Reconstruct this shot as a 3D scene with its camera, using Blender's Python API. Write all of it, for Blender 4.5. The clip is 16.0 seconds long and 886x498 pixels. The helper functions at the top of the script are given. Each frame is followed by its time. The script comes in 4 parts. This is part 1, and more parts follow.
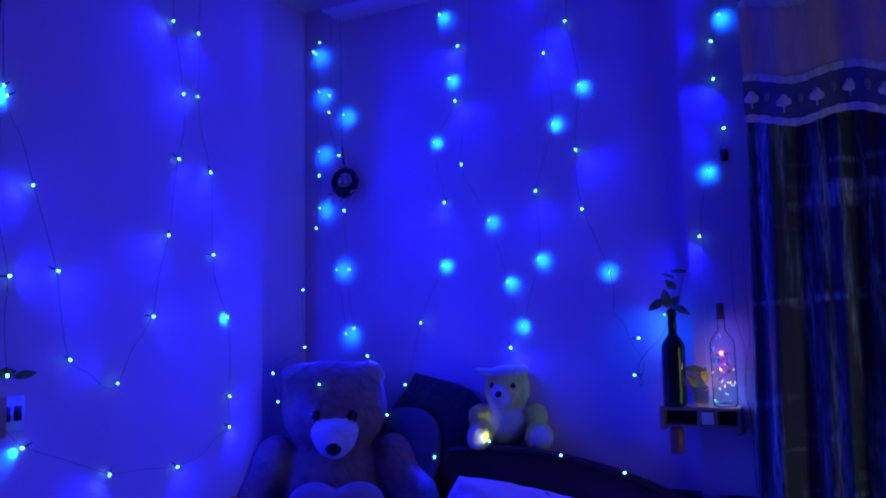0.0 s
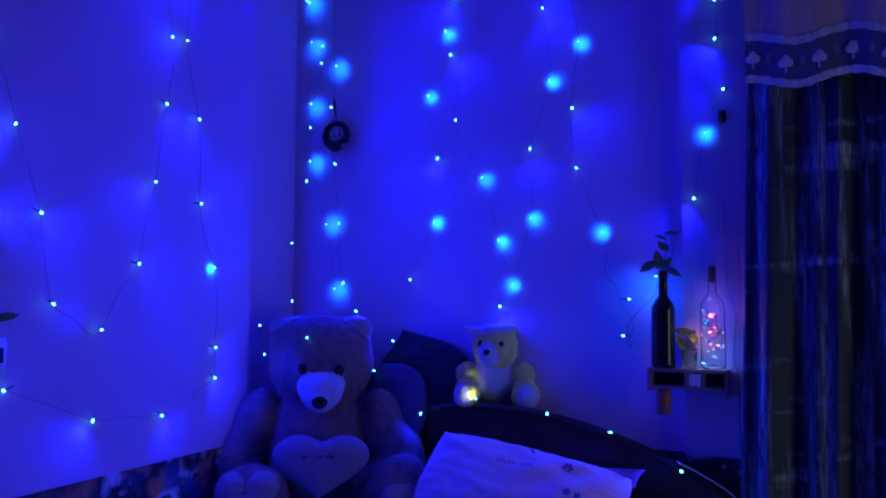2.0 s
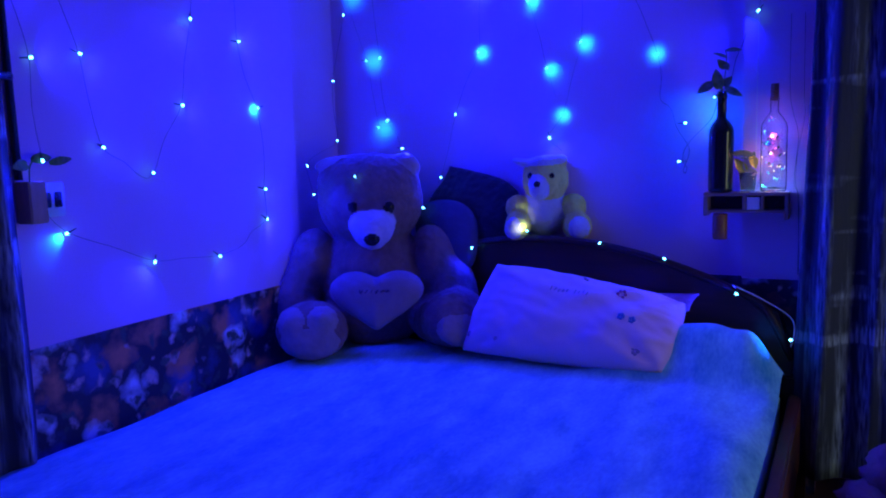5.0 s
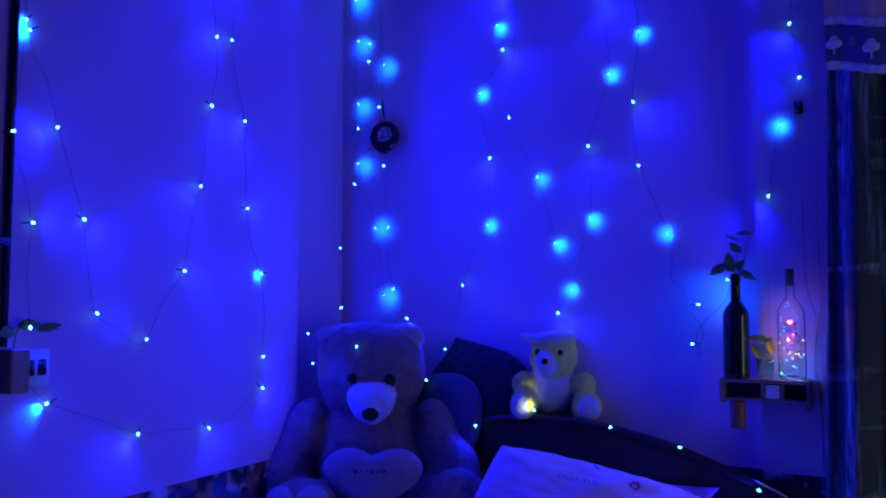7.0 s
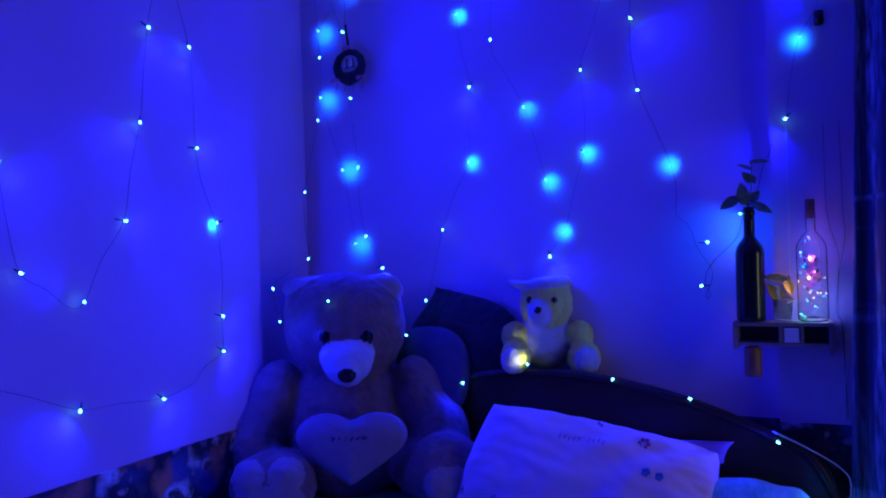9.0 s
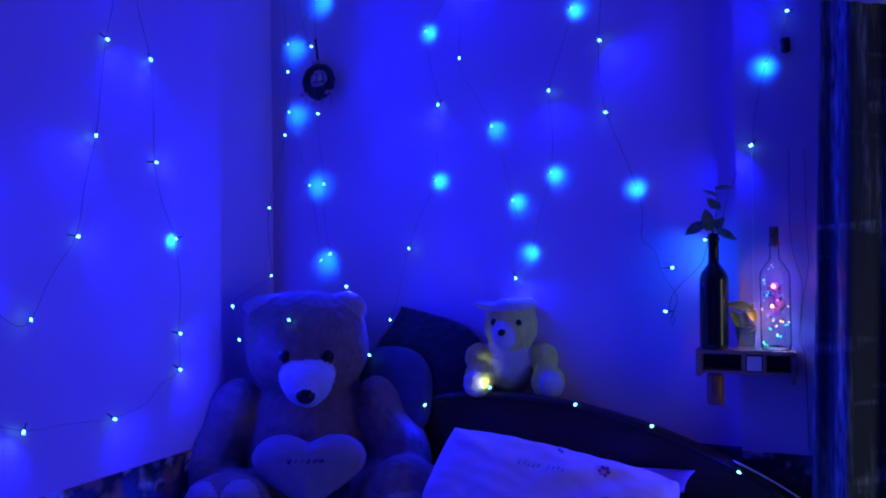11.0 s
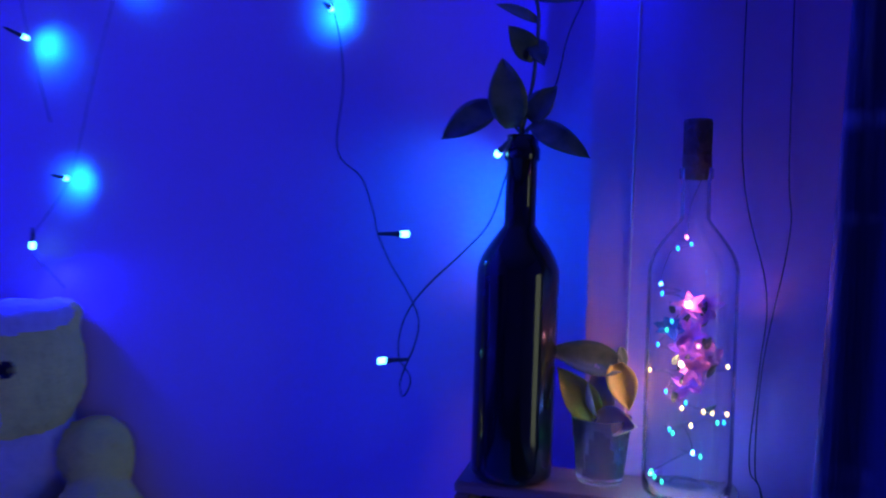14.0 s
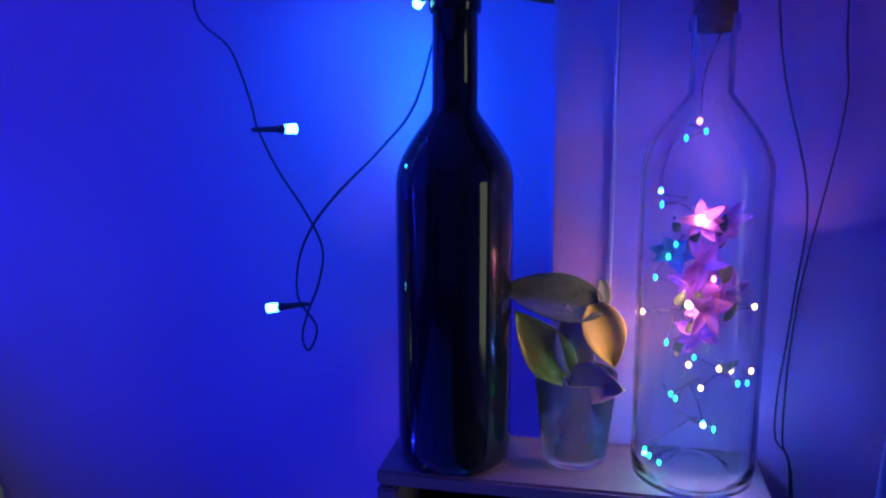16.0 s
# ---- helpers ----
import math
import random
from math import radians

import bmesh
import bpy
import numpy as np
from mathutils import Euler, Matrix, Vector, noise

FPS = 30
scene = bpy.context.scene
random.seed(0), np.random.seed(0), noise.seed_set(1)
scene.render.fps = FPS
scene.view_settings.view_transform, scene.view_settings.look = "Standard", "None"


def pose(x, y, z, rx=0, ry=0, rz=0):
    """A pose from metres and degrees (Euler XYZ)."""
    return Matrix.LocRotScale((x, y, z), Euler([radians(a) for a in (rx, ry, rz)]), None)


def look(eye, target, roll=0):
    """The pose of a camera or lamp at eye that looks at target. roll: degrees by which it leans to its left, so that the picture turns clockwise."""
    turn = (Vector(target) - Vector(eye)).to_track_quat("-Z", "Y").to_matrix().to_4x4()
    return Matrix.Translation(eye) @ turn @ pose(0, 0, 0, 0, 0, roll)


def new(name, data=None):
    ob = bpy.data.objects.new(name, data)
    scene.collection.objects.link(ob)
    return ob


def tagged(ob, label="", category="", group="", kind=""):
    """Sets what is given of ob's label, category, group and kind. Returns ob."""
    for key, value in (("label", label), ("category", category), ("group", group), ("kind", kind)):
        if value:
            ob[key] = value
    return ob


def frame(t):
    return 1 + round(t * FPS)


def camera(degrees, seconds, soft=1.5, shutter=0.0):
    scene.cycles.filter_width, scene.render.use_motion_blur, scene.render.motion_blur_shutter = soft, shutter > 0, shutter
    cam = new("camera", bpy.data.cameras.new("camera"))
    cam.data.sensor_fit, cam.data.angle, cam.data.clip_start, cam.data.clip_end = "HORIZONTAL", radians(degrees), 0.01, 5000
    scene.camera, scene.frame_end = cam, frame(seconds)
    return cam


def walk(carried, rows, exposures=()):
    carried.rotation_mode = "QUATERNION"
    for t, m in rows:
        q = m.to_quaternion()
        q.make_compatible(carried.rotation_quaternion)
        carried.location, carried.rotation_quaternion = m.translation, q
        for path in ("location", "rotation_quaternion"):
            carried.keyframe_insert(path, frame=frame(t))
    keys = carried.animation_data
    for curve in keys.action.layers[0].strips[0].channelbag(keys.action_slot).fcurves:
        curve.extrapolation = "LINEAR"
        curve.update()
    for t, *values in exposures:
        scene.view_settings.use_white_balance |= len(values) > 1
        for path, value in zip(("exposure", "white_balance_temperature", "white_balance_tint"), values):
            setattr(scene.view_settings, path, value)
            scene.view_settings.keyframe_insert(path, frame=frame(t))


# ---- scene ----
cam = camera(59.5, 16.0, 2.0, 0.3)
PATH = [
    (0, (-0.013, 0.0, 1.505), (-0.876, 1.79, 1.725), -1.3),
    (0.5, (-0.013, 0.013, 1.515), (-0.847, 1.813, 1.773), -1.0),
    (1, (-0.008, 0.03, 1.507), (-0.847, 1.824, 1.786), 0.1),
    (1.5, (-0.025, 0.036, 1.49), (-0.877, 1.834, 1.69), -0.0),
    (2, (-0.038, 0.027, 1.47), (-0.878, 1.837, 1.604), 0.2),
    (2.5, (-0.018, 0.065, 1.461), (-0.872, 1.872, 1.511), 0.6),
    (3, (-0.042, 0.096, 1.436), (-0.89, 1.9, 1.272), 0.5),
    (3.2, (-0.042, 0.088, 1.427), (-0.912, 1.872, 1.181), 0.0),
    (5.3, (-0.098, 0.044, 1.416), (-1.033, 1.795, 1.168), -2.4),
    (5.5, (-0.086, 0.05, 1.432), (-1.027, 1.807, 1.261), -2.2),
    (5.8, (-0.094, 0.037, 1.447), (-1.024, 1.807, 1.45), -1.5),
    (5.9, (-0.087, 0.05, 1.452), (-1.021, 1.818, 1.496), -1.3),
    (6, (-0.076, 0.051, 1.461), (-1.012, 1.817, 1.531), -1.0),
    (6.5, (-0.07, 0.087, 1.48), (-1.004, 1.851, 1.594), -0.8),
    (7, (-0.121, 0.13, 1.479), (-1.065, 1.887, 1.623), -0.1),
    (7.5, (-0.211, 0.238, 1.489), (-1.167, 1.989, 1.632), -0.0),
    (8, (-0.265, 0.314, 1.482), (-1.191, 2.083, 1.596), -1.2),
    (8.5, (-0.293, 0.358, 1.466), (-1.144, 2.167, 1.492), -1.8),
    (9, (-0.311, 0.353, 1.47), (-1.167, 2.16, 1.483), -1.9),
    (9.5, (-0.302, 0.338, 1.468), (-1.148, 2.15, 1.467), -2.1),
    (10, (-0.284, 0.352, 1.477), (-1.082, 2.186, 1.477), -1.9),
    (10.2, (-0.282, 0.358, 1.488), (-1.068, 2.197, 1.513), -1.8),
    (12.3, (-0.23, 0.75, 1.508), (-1.123, 2.54, 1.533), 0.9),
    (12.5, (-0.253, 0.85, 1.511), (-1.142, 2.642, 1.518), 0.9),
    (12.8, (-0.353, 1.026, 1.523), (-1.193, 2.841, 1.527), 1.0),
    (13, (-0.381, 1.135, 1.504), (-1.227, 2.947, 1.492), 0.6),
    (13.3, (-0.296, 1.416, 1.513), (-1.188, 3.204, 1.427), 0.2),
    (13.5, (-0.33, 1.548, 1.481), (-1.018, 3.425, 1.433), 1.6),
    (13.6, (-0.33, 1.642, 1.465), (-0.951, 3.543, 1.426), 1.1),
    (14, (-0.351, 1.986, 1.501), (-0.856, 3.919, 1.407), 1.2),
    (14.5, (-0.351, 2.179, 1.511), (-0.816, 4.12, 1.394), 0.4),
    (15, (-0.351, 2.201, 1.509), (-0.791, 4.14, 1.286), -0.4),
    (15.5, (-0.357, 2.218, 1.486), (-0.827, 4.112, 1.05), -0.6),
    (16, (-0.367, 2.213, 1.501), (-0.783, 4.13, 1.109), -0.7),
]
EXPOSURES = [(0, 0.0), (2.0, 0.0), (3.2, -0.15), (5.3, 0.55), (5.8, 0.45), (6.5, 0.2), (7.5, 0.1), (9.0, 0.15), (10.2, 0.15), (12.5, 0.0), (13.2, 0.0), (14, -0.15), (15, -0.08), (16, 0.03)]
walk(cam, [(t, look(eye, target, roll)) for t, eye, target, roll in PATH], EXPOSURES)

# ---- light: blue fairy lights, a bottle of coloured micro lights, dim dusk through the side window ----
world = bpy.data.worlds.new("dusk")
scene.world = world
world.use_nodes = True
wn = world.node_tree.nodes
sky = wn.new("ShaderNodeTexSky")
sky.sky_type = "NISHITA"
sky.sun_disc = False
sky.sun_elevation = radians(2)
world.node_tree.links.new(sky.outputs[0], wn["Background"].inputs[0])
wn["Background"].inputs[1].default_value = 0.05
# Second tint: the same blue lights, greened to give overexposed cyan glow cores.
BLUE, OVERBRIGHT_BLUE = (0.004, 0.0075, 1.0), (0.001, 0.10, 1.0)
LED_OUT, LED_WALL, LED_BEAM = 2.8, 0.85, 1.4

WINDOW = bpy.data.lights.new("window_light", "AREA")
WINDOW.energy, WINDOW.color, WINDOW.shape, WINDOW.size, WINDOW.size_y = 3.5, (0.72, 0.82, 0.60), "RECTANGLE", 0.56, 1.1
window_lamp = new("window_light", WINDOW)
window_lamp.matrix_world = look((1.46, 1.90, 1.12), (-0.6, 2.05, 0.80))


# ---- materials ----
def material(name, color, rough=0.6, metal=0.0, scale=8.0, vary=0.12, bump=0.1, fine=90.0, second=None, spec=0.5, stretch=(1, 1, 1), sheen=0.0, transmission=0.0, ior=1.45, alpha=1.0):
    m = bpy.data.materials.new(name)
    m.use_nodes = True
    nt, b = m.node_tree, m.node_tree.nodes["Principled BSDF"]
    n, l = nt.nodes, nt.links
    co = n.new("ShaderNodeTexCoord")
    mp = n.new("ShaderNodeMapping")
    mp.inputs["Scale"].default_value = stretch
    l.new(co.outputs["Object"], mp.inputs[0])
    big = n.new("ShaderNodeTexNoise")
    big.inputs["Scale"].default_value, big.inputs["Detail"].default_value = scale, 6
    l.new(mp.outputs[0], big.inputs[0])
    small = n.new("ShaderNodeTexNoise")
    small.inputs["Scale"].default_value, small.inputs["Detail"].default_value = fine, 4
    l.new(mp.outputs[0], small.inputs[0])
    ramp = n.new("ShaderNodeValToRGB")
    ramp.color_ramp.elements[0].position, ramp.color_ramp.elements[1].position = 0.32, 0.68
    lo = second or tuple(c * (1 - vary) for c in color)
    ramp.color_ramp.elements[0].color, ramp.color_ramp.elements[1].color = (*lo, 1), (*color, 1)
    mix = n.new("ShaderNodeMix")
    mix.inputs[0].default_value = 0.3
    l.new(big.outputs[0], mix.inputs[2])
    l.new(small.outputs[0], mix.inputs[3])
    l.new(mix.outputs[0], ramp.inputs[0])
    l.new(ramp.outputs[0], b.inputs["Base Color"])
    bp = n.new("ShaderNodeBump")
    bp.inputs["Strength"].default_value, bp.inputs["Distance"].default_value = bump, 0.01
    l.new(mix.outputs[0], bp.inputs["Height"])
    l.new(bp.outputs[0], b.inputs["Normal"])
    rr = n.new("ShaderNodeMapRange")
    rr.inputs[3].default_value, rr.inputs[4].default_value = max(0.02, rough - 0.08), min(1, rough + 0.08)
    l.new(small.outputs[0], rr.inputs[0])
    l.new(rr.outputs[0], b.inputs["Roughness"])
    b.inputs["Metallic"].default_value = metal
    b.inputs["Specular IOR Level"].default_value = spec
    b.inputs["Sheen Weight"].default_value = sheen
    b.inputs["Transmission Weight"].default_value = transmission
    b.inputs["IOR"].default_value = ior
    b.inputs["Alpha"].default_value = alpha
    return m


def glass(name, color, rough=0.02):
    m = bpy.data.materials.new(name)
    m.use_nodes = True
    b = m.node_tree.nodes["Principled BSDF"]
    b.inputs["Base Color"].default_value = (*color, 1)
    b.inputs["Roughness"].default_value, b.inputs["Transmission Weight"].default_value, b.inputs["IOR"].default_value = rough, 1.0, 1.48
    return m


def glow(name, color, strength):
    m = bpy.data.materials.new(name)
    m.use_nodes = True
    b = m.node_tree.nodes["Principled BSDF"]
    b.inputs["Base Color"].default_value = (*color, 1)
    b.inputs["Emission Color"].default_value = (*color, 1)
    b.inputs["Emission Strength"].default_value = strength
    return m


def floral(name):
    """Dark papered border with blotches of pale, orange and blue blooms."""
    m = bpy.data.materials.new(name)
    m.use_nodes = True
    nt, b = m.node_tree, m.node_tree.nodes["Principled BSDF"]
    n, l = nt.nodes, nt.links
    co = n.new("ShaderNodeTexCoord")
    wob = n.new("ShaderNodeTexNoise")
    wob.inputs["Scale"].default_value, wob.inputs["Detail"].default_value = 15, 6
    add = n.new("ShaderNodeVectorMath")
    add.operation = "MULTIPLY_ADD"
    add.inputs[1].default_value = (0.13, 0.13, 0.13)
    l.new(co.outputs["Object"], wob.inputs[0])
    l.new(wob.outputs["Color"], add.inputs[0])
    l.new(co.outputs["Object"], add.inputs[2])
    col = (0.012, 0.014, 0.03)
    last = None
    for k, (scale, tone, cut) in enumerate(((6, (0.06, 0.09, 0.28), 0.48), (7, (0.62, 0.22, 0.09), 0.46), (7.5, (0.62, 0.66, 0.80), 0.40), (13, (0.60, 0.42, 0.40), 0.30), (16, (0.05, 0.08, 0.06), 0.36))):
        v = n.new("ShaderNodeTexVoronoi")
        v.inputs["Scale"].default_value = scale
        mp = n.new("ShaderNodeMapping")
        mp.inputs["Location"].default_value = (k * 3.1, k * 1.7, k * 2.3)
        l.new(add.outputs[0], mp.inputs[0])
        l.new(mp.outputs[0], v.inputs[0])
        r = n.new("ShaderNodeValToRGB")
        r.color_ramp.elements[0].position, r.color_ramp.elements[1].position = cut * 0.35, cut
        r.color_ramp.elements[0].color, r.color_ramp.elements[1].color = (1, 1, 1, 1), (0, 0, 0, 1)
        l.new(v.outputs[0], r.inputs[0])
        mx = n.new("ShaderNodeMix")
        mx.data_type = "RGBA"
        l.new(r.outputs[0], mx.inputs[0])
        mx.inputs[7].default_value = (*tone, 1)
        if last:
            l.new(last, mx.inputs[6])
        else:
            mx.inputs[6].default_value = (*col, 1)
        last = mx.outputs[2]
    l.new(last, b.inputs["Base Color"])
    b.inputs["Roughness"].default_value = 0.55
    return m


def woven(name):
    """Black curtain cloth with pale vertical yarn streaks and a broken check of grey thread."""
    m = bpy.data.materials.new(name)
    m.use_nodes = True
    nt, b = m.node_tree, m.node_tree.nodes["Principled BSDF"]
    n, l = nt.nodes, nt.links
    co = n.new("ShaderNodeTexCoord")

    def layer(scale, size, detail, low, high):
        mp = n.new("ShaderNodeMapping")
        mp.inputs["Scale"].default_value = scale
        l.new(co.outputs["Object"], mp.inputs[0])
        t = n.new("ShaderNodeTexNoise")
        t.inputs["Scale"].default_value, t.inputs["Detail"].default_value = size, detail
        l.new(mp.outputs[0], t.inputs[0])
        r = n.new("ShaderNodeMapRange")
        r.inputs[1].default_value, r.inputs[2].default_value = low, high
        l.new(t.outputs[0], r.inputs[0])
        return r.outputs[0]

    def both(a, c, how):
        k = n.new("ShaderNodeMath")
        k.operation = how
        l.new(a, k.inputs[0])
        l.new(c, k.inputs[1])
        return k.outputs[0]

    streak = layer((14, 0, 0.7), 1.6, 3, 0.46, 0.66)
    rows = layer((1.2, 0, 7), 1.5, 2, 0.56, 0.66)
    yarn = layer((90, 0, 9), 1.5, 4, 0.35, 0.65)
    pattern = both(both(streak, rows, "MAXIMUM"), yarn, "MULTIPLY")
    mix = n.new("ShaderNodeMix")
    mix.data_type = "RGBA"
    l.new(pattern, mix.inputs[0])
    mix.inputs[6].default_value, mix.inputs[7].default_value = (0.030, 0.040, 0.055, 1), (0.44, 0.54, 0.58, 1)
    l.new(mix.outputs[2], b.inputs["Base Color"])
    bp = n.new("ShaderNodeBump")
    bp.inputs["Strength"].default_value, bp.inputs["Distance"].default_value = 0.2, 0.004
    l.new(yarn, bp.inputs["Height"])
    l.new(bp.outputs[0], b.inputs["Normal"])
    b.inputs["Roughness"].default_value = 0.7
    return m


PAINT = material("wall_paint", (0.72, 0.45, 0.68), 0.55, scale=3, vary=0.10, bump=0.06, fine=140)
CEIL = material("ceiling_paint", (0.74, 0.70, 0.70), 0.7, scale=2, vary=0.08, bump=0.05)
FLOOR = material("floor_tile", (0.20, 0.10, 0.07), 0.35, scale=5, vary=0.3)
BORDER = floral("floral_border")
WOOD = material("dark_wood", (0.055, 0.020, 0.012), 0.32, scale=5, vary=0.5, bump=0.05, stretch=(1, 1, 8))
RAIL = material("red_brown_wood", (0.20, 0.065, 0.025), 0.3, scale=6, vary=0.4, bump=0.05, stretch=(8, 1, 8))
PLY = material("shelf_wood", (0.33, 0.22, 0.17), 0.5, scale=9, vary=0.3, bump=0.06, stretch=(1, 6, 6))
SHEET = material("blue_sheet", (0.36, 0.95, 0.76), 0.85, scale=6, second=(0.04, 0.40, 0.42), bump=0.15, fine=55, stretch=(2.2, 0.9, 1), sheen=0.2)
PURPLE_CLOTH = material("purple_cloth", (0.34, 0.14, 0.42), 0.85, scale=8, vary=0.12, bump=0.12, fine=150, sheen=0.2)
PILLOWCASE = material("pink_pillowcase", (0.96, 0.58, 0.62), 0.85, scale=6, vary=0.08, bump=0.12, fine=150, sheen=0.2)
INK = material("print_ink", (0.06, 0.04, 0.09), 0.8)
INK_GREY = material("faded_ink", (0.42, 0.28, 0.36), 0.8)
INK_PINK = material("print_pink", (0.50, 0.10, 0.22), 0.8)
INK_BLUE = material("print_blue", (0.10, 0.25, 0.5), 0.8)
FUR = material("brown_plush", (0.29, 0.155, 0.125), 0.95, scale=26, vary=0.4, bump=0.7, fine=240, sheen=0.08)
HEART = material("mauve_plush", (0.34, 0.22, 0.24), 0.95, scale=26, vary=0.2, bump=0.5, fine=240, sheen=0.1)
FUR_PALE = material("pale_plush", (0.62, 0.52, 0.52), 0.95, scale=26, vary=0.15, bump=0.5, fine=240, sheen=0.15)
FUR_SOLE = material("sole_plush", (0.42, 0.28, 0.26), 0.95, scale=26, vary=0.2, bump=0.5, fine=240, sheen=0.1)
FUR_YELLOW = material("yellow_plush", (0.92, 0.80, 0.13), 0.95, scale=30, vary=0.25, bump=0.6, fine=260, sheen=0.1)
FUR_BLACK = material("black_plush", (0.022, 0.020, 0.030), 0.95, scale=20, vary=0.3, bump=0.6, fine=200, sheen=0.2)
CLOTH_NAVY = material("navy_cloth", (0.085, 0.08, 0.16), 0.9, scale=12, vary=0.25, bump=0.2)
BLACK = material("black_plastic", (0.01, 0.01, 0.012), 0.25, vary=0.05, bump=0.02)
WIRE = material("dark_green_wire", (0.03, 0.045, 0.06), 0.4, vary=0.1)
CORD = material("pale_cord", (0.75, 0.66, 0.62), 0.7, vary=0.1)
CURTAIN = woven("black_curtain")
BROWN = material("brown_satin", (0.80, 0.55, 0.44), 0.45, scale=8, vary=0.3, bump=0.1, stretch=(6, 6, 1))
NAVY = material("navy_band", (0.13, 0.14, 0.25), 0.6, vary=0.2)
MOTIF = material("dull_motif", (0.30, 0.29, 0.32), 0.5, scale=60, vary=0.3, bump=0.3)
TRIM = material("silver_trim", (0.88, 0.84, 0.82), 0.4, scale=60, vary=0.4, bump=0.4)
GLASS_DARK = material("dark_bottle_glass", (0.006, 0.010, 0.008), 0.06, vary=0.1, bump=0.0, spec=0.6)
GLASS_CLEAR = glass("clear_glass", (0.97, 0.99, 0.98))
CUP = material("cloudy_glass", (0.92, 0.92, 0.94), 0.10, scale=40, vary=0.08, bump=0.04, transmission=0.97)
CORK = material("cork", (0.22, 0.13, 0.08), 0.85, scale=160, vary=0.5, bump=0.5)
LEAF = material("money_plant_leaf", (0.045, 0.10, 0.035), 0.35, scale=30, second=(0.20, 0.26, 0.12), bump=0.15, stretch=(1, 3, 1))
LEAF_YELLOW = material("yellowed_leaf", (0.80, 0.62, 0.05), 0.45, scale=40, second=(0.50, 0.46, 0.06), bump=0.15)
LEAF_PINK = material("dry_pink_leaf", (0.62, 0.42, 0.36), 0.5, scale=40, vary=0.2, bump=0.15)
LEAF_PALE = material("faded_leaf", (0.68, 0.56, 0.26), 0.45, scale=40, vary=0.2, bump=0.15)
PETAL = material("purple_petal", (0.74, 0.32, 0.78), 0.5, scale=60, vary=0.4, bump=0.1)
PETAL_PINK = material("pink_petal", (0.92, 0.42, 0.62), 0.5, scale=60, vary=0.3, bump=0.1)
SILVER = material("silver_wire", (0.7, 0.68, 0.65), 0.25, metal=1.0, vary=0.05)
WHITE = material("white_plastic", (0.75, 0.74, 0.70), 0.35, vary=0.06, bump=0.02)
TAN = material("pale_wood", (0.50, 0.32, 0.18), 0.5, scale=14, vary=0.3, stretch=(4, 4, 1))
AMBER = material("amber_wood", (0.38, 0.13, 0.04), 0.35, scale=20, vary=0.4, stretch=(4, 4, 1))
PINK_TIP = material("pink_trim", (0.6, 0.2, 0.3), 0.7)
RED_CLOTH = material("brown_cloth", (0.42, 0.22, 0.17), 0.9, scale=12, vary=0.4, bump=0.3)
LED_GLOW = glow("blue_led", (0.12, 0.66, 1.0), 9.0)


# ---- mesh helpers ----
def finish(name, bm, mats, parent=None, smooth=True, label="", kind=""):
    me = bpy.data.meshes.new(name)
    for f in bm.faces:
        f.smooth = smooth
    bm.normal_update()
    bm.to_mesh(me)
    bm.free()
    for m in mats if isinstance(mats, (list, tuple)) else [mats]:
        me.materials.append(m)
    ob = new(name, me)
    if parent:
        ob.parent = parent
    return tagged(ob, label, kind=kind)


def part(name, bm, mats, parent, label="", smooth=True):
    return finish(name, bm, mats, parent, smooth, label)


def thing(name, label, category, at=(0, 0, 0), rz=0.0, group="", kind=""):
    ob = new(name)
    ob.matrix_world = pose(*at, 0, 0, rz)
    return tagged(ob, label, category, group, kind)


def box(bm, lo, hi, bevel=0.0, mat=0):
    made = bmesh.ops.create_cube(bm, size=1)
    vs = made["verts"]
    size = [b - a for a, b in zip(lo, hi)]
    mid = [(a + b) / 2 for a, b in zip(lo, hi)]
    bmesh.ops.transform(bm, matrix=Matrix.Translation(mid) @ Matrix.Diagonal((*size, 1)), verts=vs)
    faces = {f for v in vs for f in v.link_faces}
    if bevel:
        edges = list({e for v in vs for e in v.link_edges})
        made = bmesh.ops.bevel(bm, geom=edges, offset=bevel, segments=2, affect="EDGES")
        faces = set(made["faces"]) | {f for f in faces if f.is_valid}
    for f in faces:
        f.material_index = mat
    return bm


def slab(lo, hi, bevel=0.0):
    return box(bmesh.new(), lo, hi, bevel)


def blob(bm, c, r, turn=(0, 0, 0), mat=0, seg=20, rough=0.0, taper=0.0):
    made = bmesh.ops.create_uvsphere(bm, u_segments=seg, v_segments=max(8, seg * 2 // 3), radius=1)
    m = pose(*c, *turn) @ Matrix.Diagonal((*r, 1))
    for v in made["verts"]:
        if rough:
            v.co *= 1 + rough * noise.noise(v.co * 3 + Vector(c) * 9)
        if taper:
            v.co.x *= 1 + taper * v.co.z
        v.co = m @ v.co
    for f in {f for v in made["verts"] for f in v.link_faces}:
        f.material_index = mat
    return bm


def smooth_line(points, steps=6):
    pts = [Vector(p) for p in points]
    if len(pts) < 3:
        return pts
    ext = [pts[0] * 2 - pts[1], *pts, pts[-1] * 2 - pts[-2]]
    out = []
    for i in range(1, len(ext) - 2):
        a, b, c, d = ext[i - 1 : i + 3]
        for k in range(steps):
            t = k / steps
            out.append(0.5 * (2 * b + (c - a) * t + (2 * a - 5 * b + 4 * c - d) * t * t + (3 * b - 3 * c + d - a) * t**3))
    return [*out, pts[-1]]


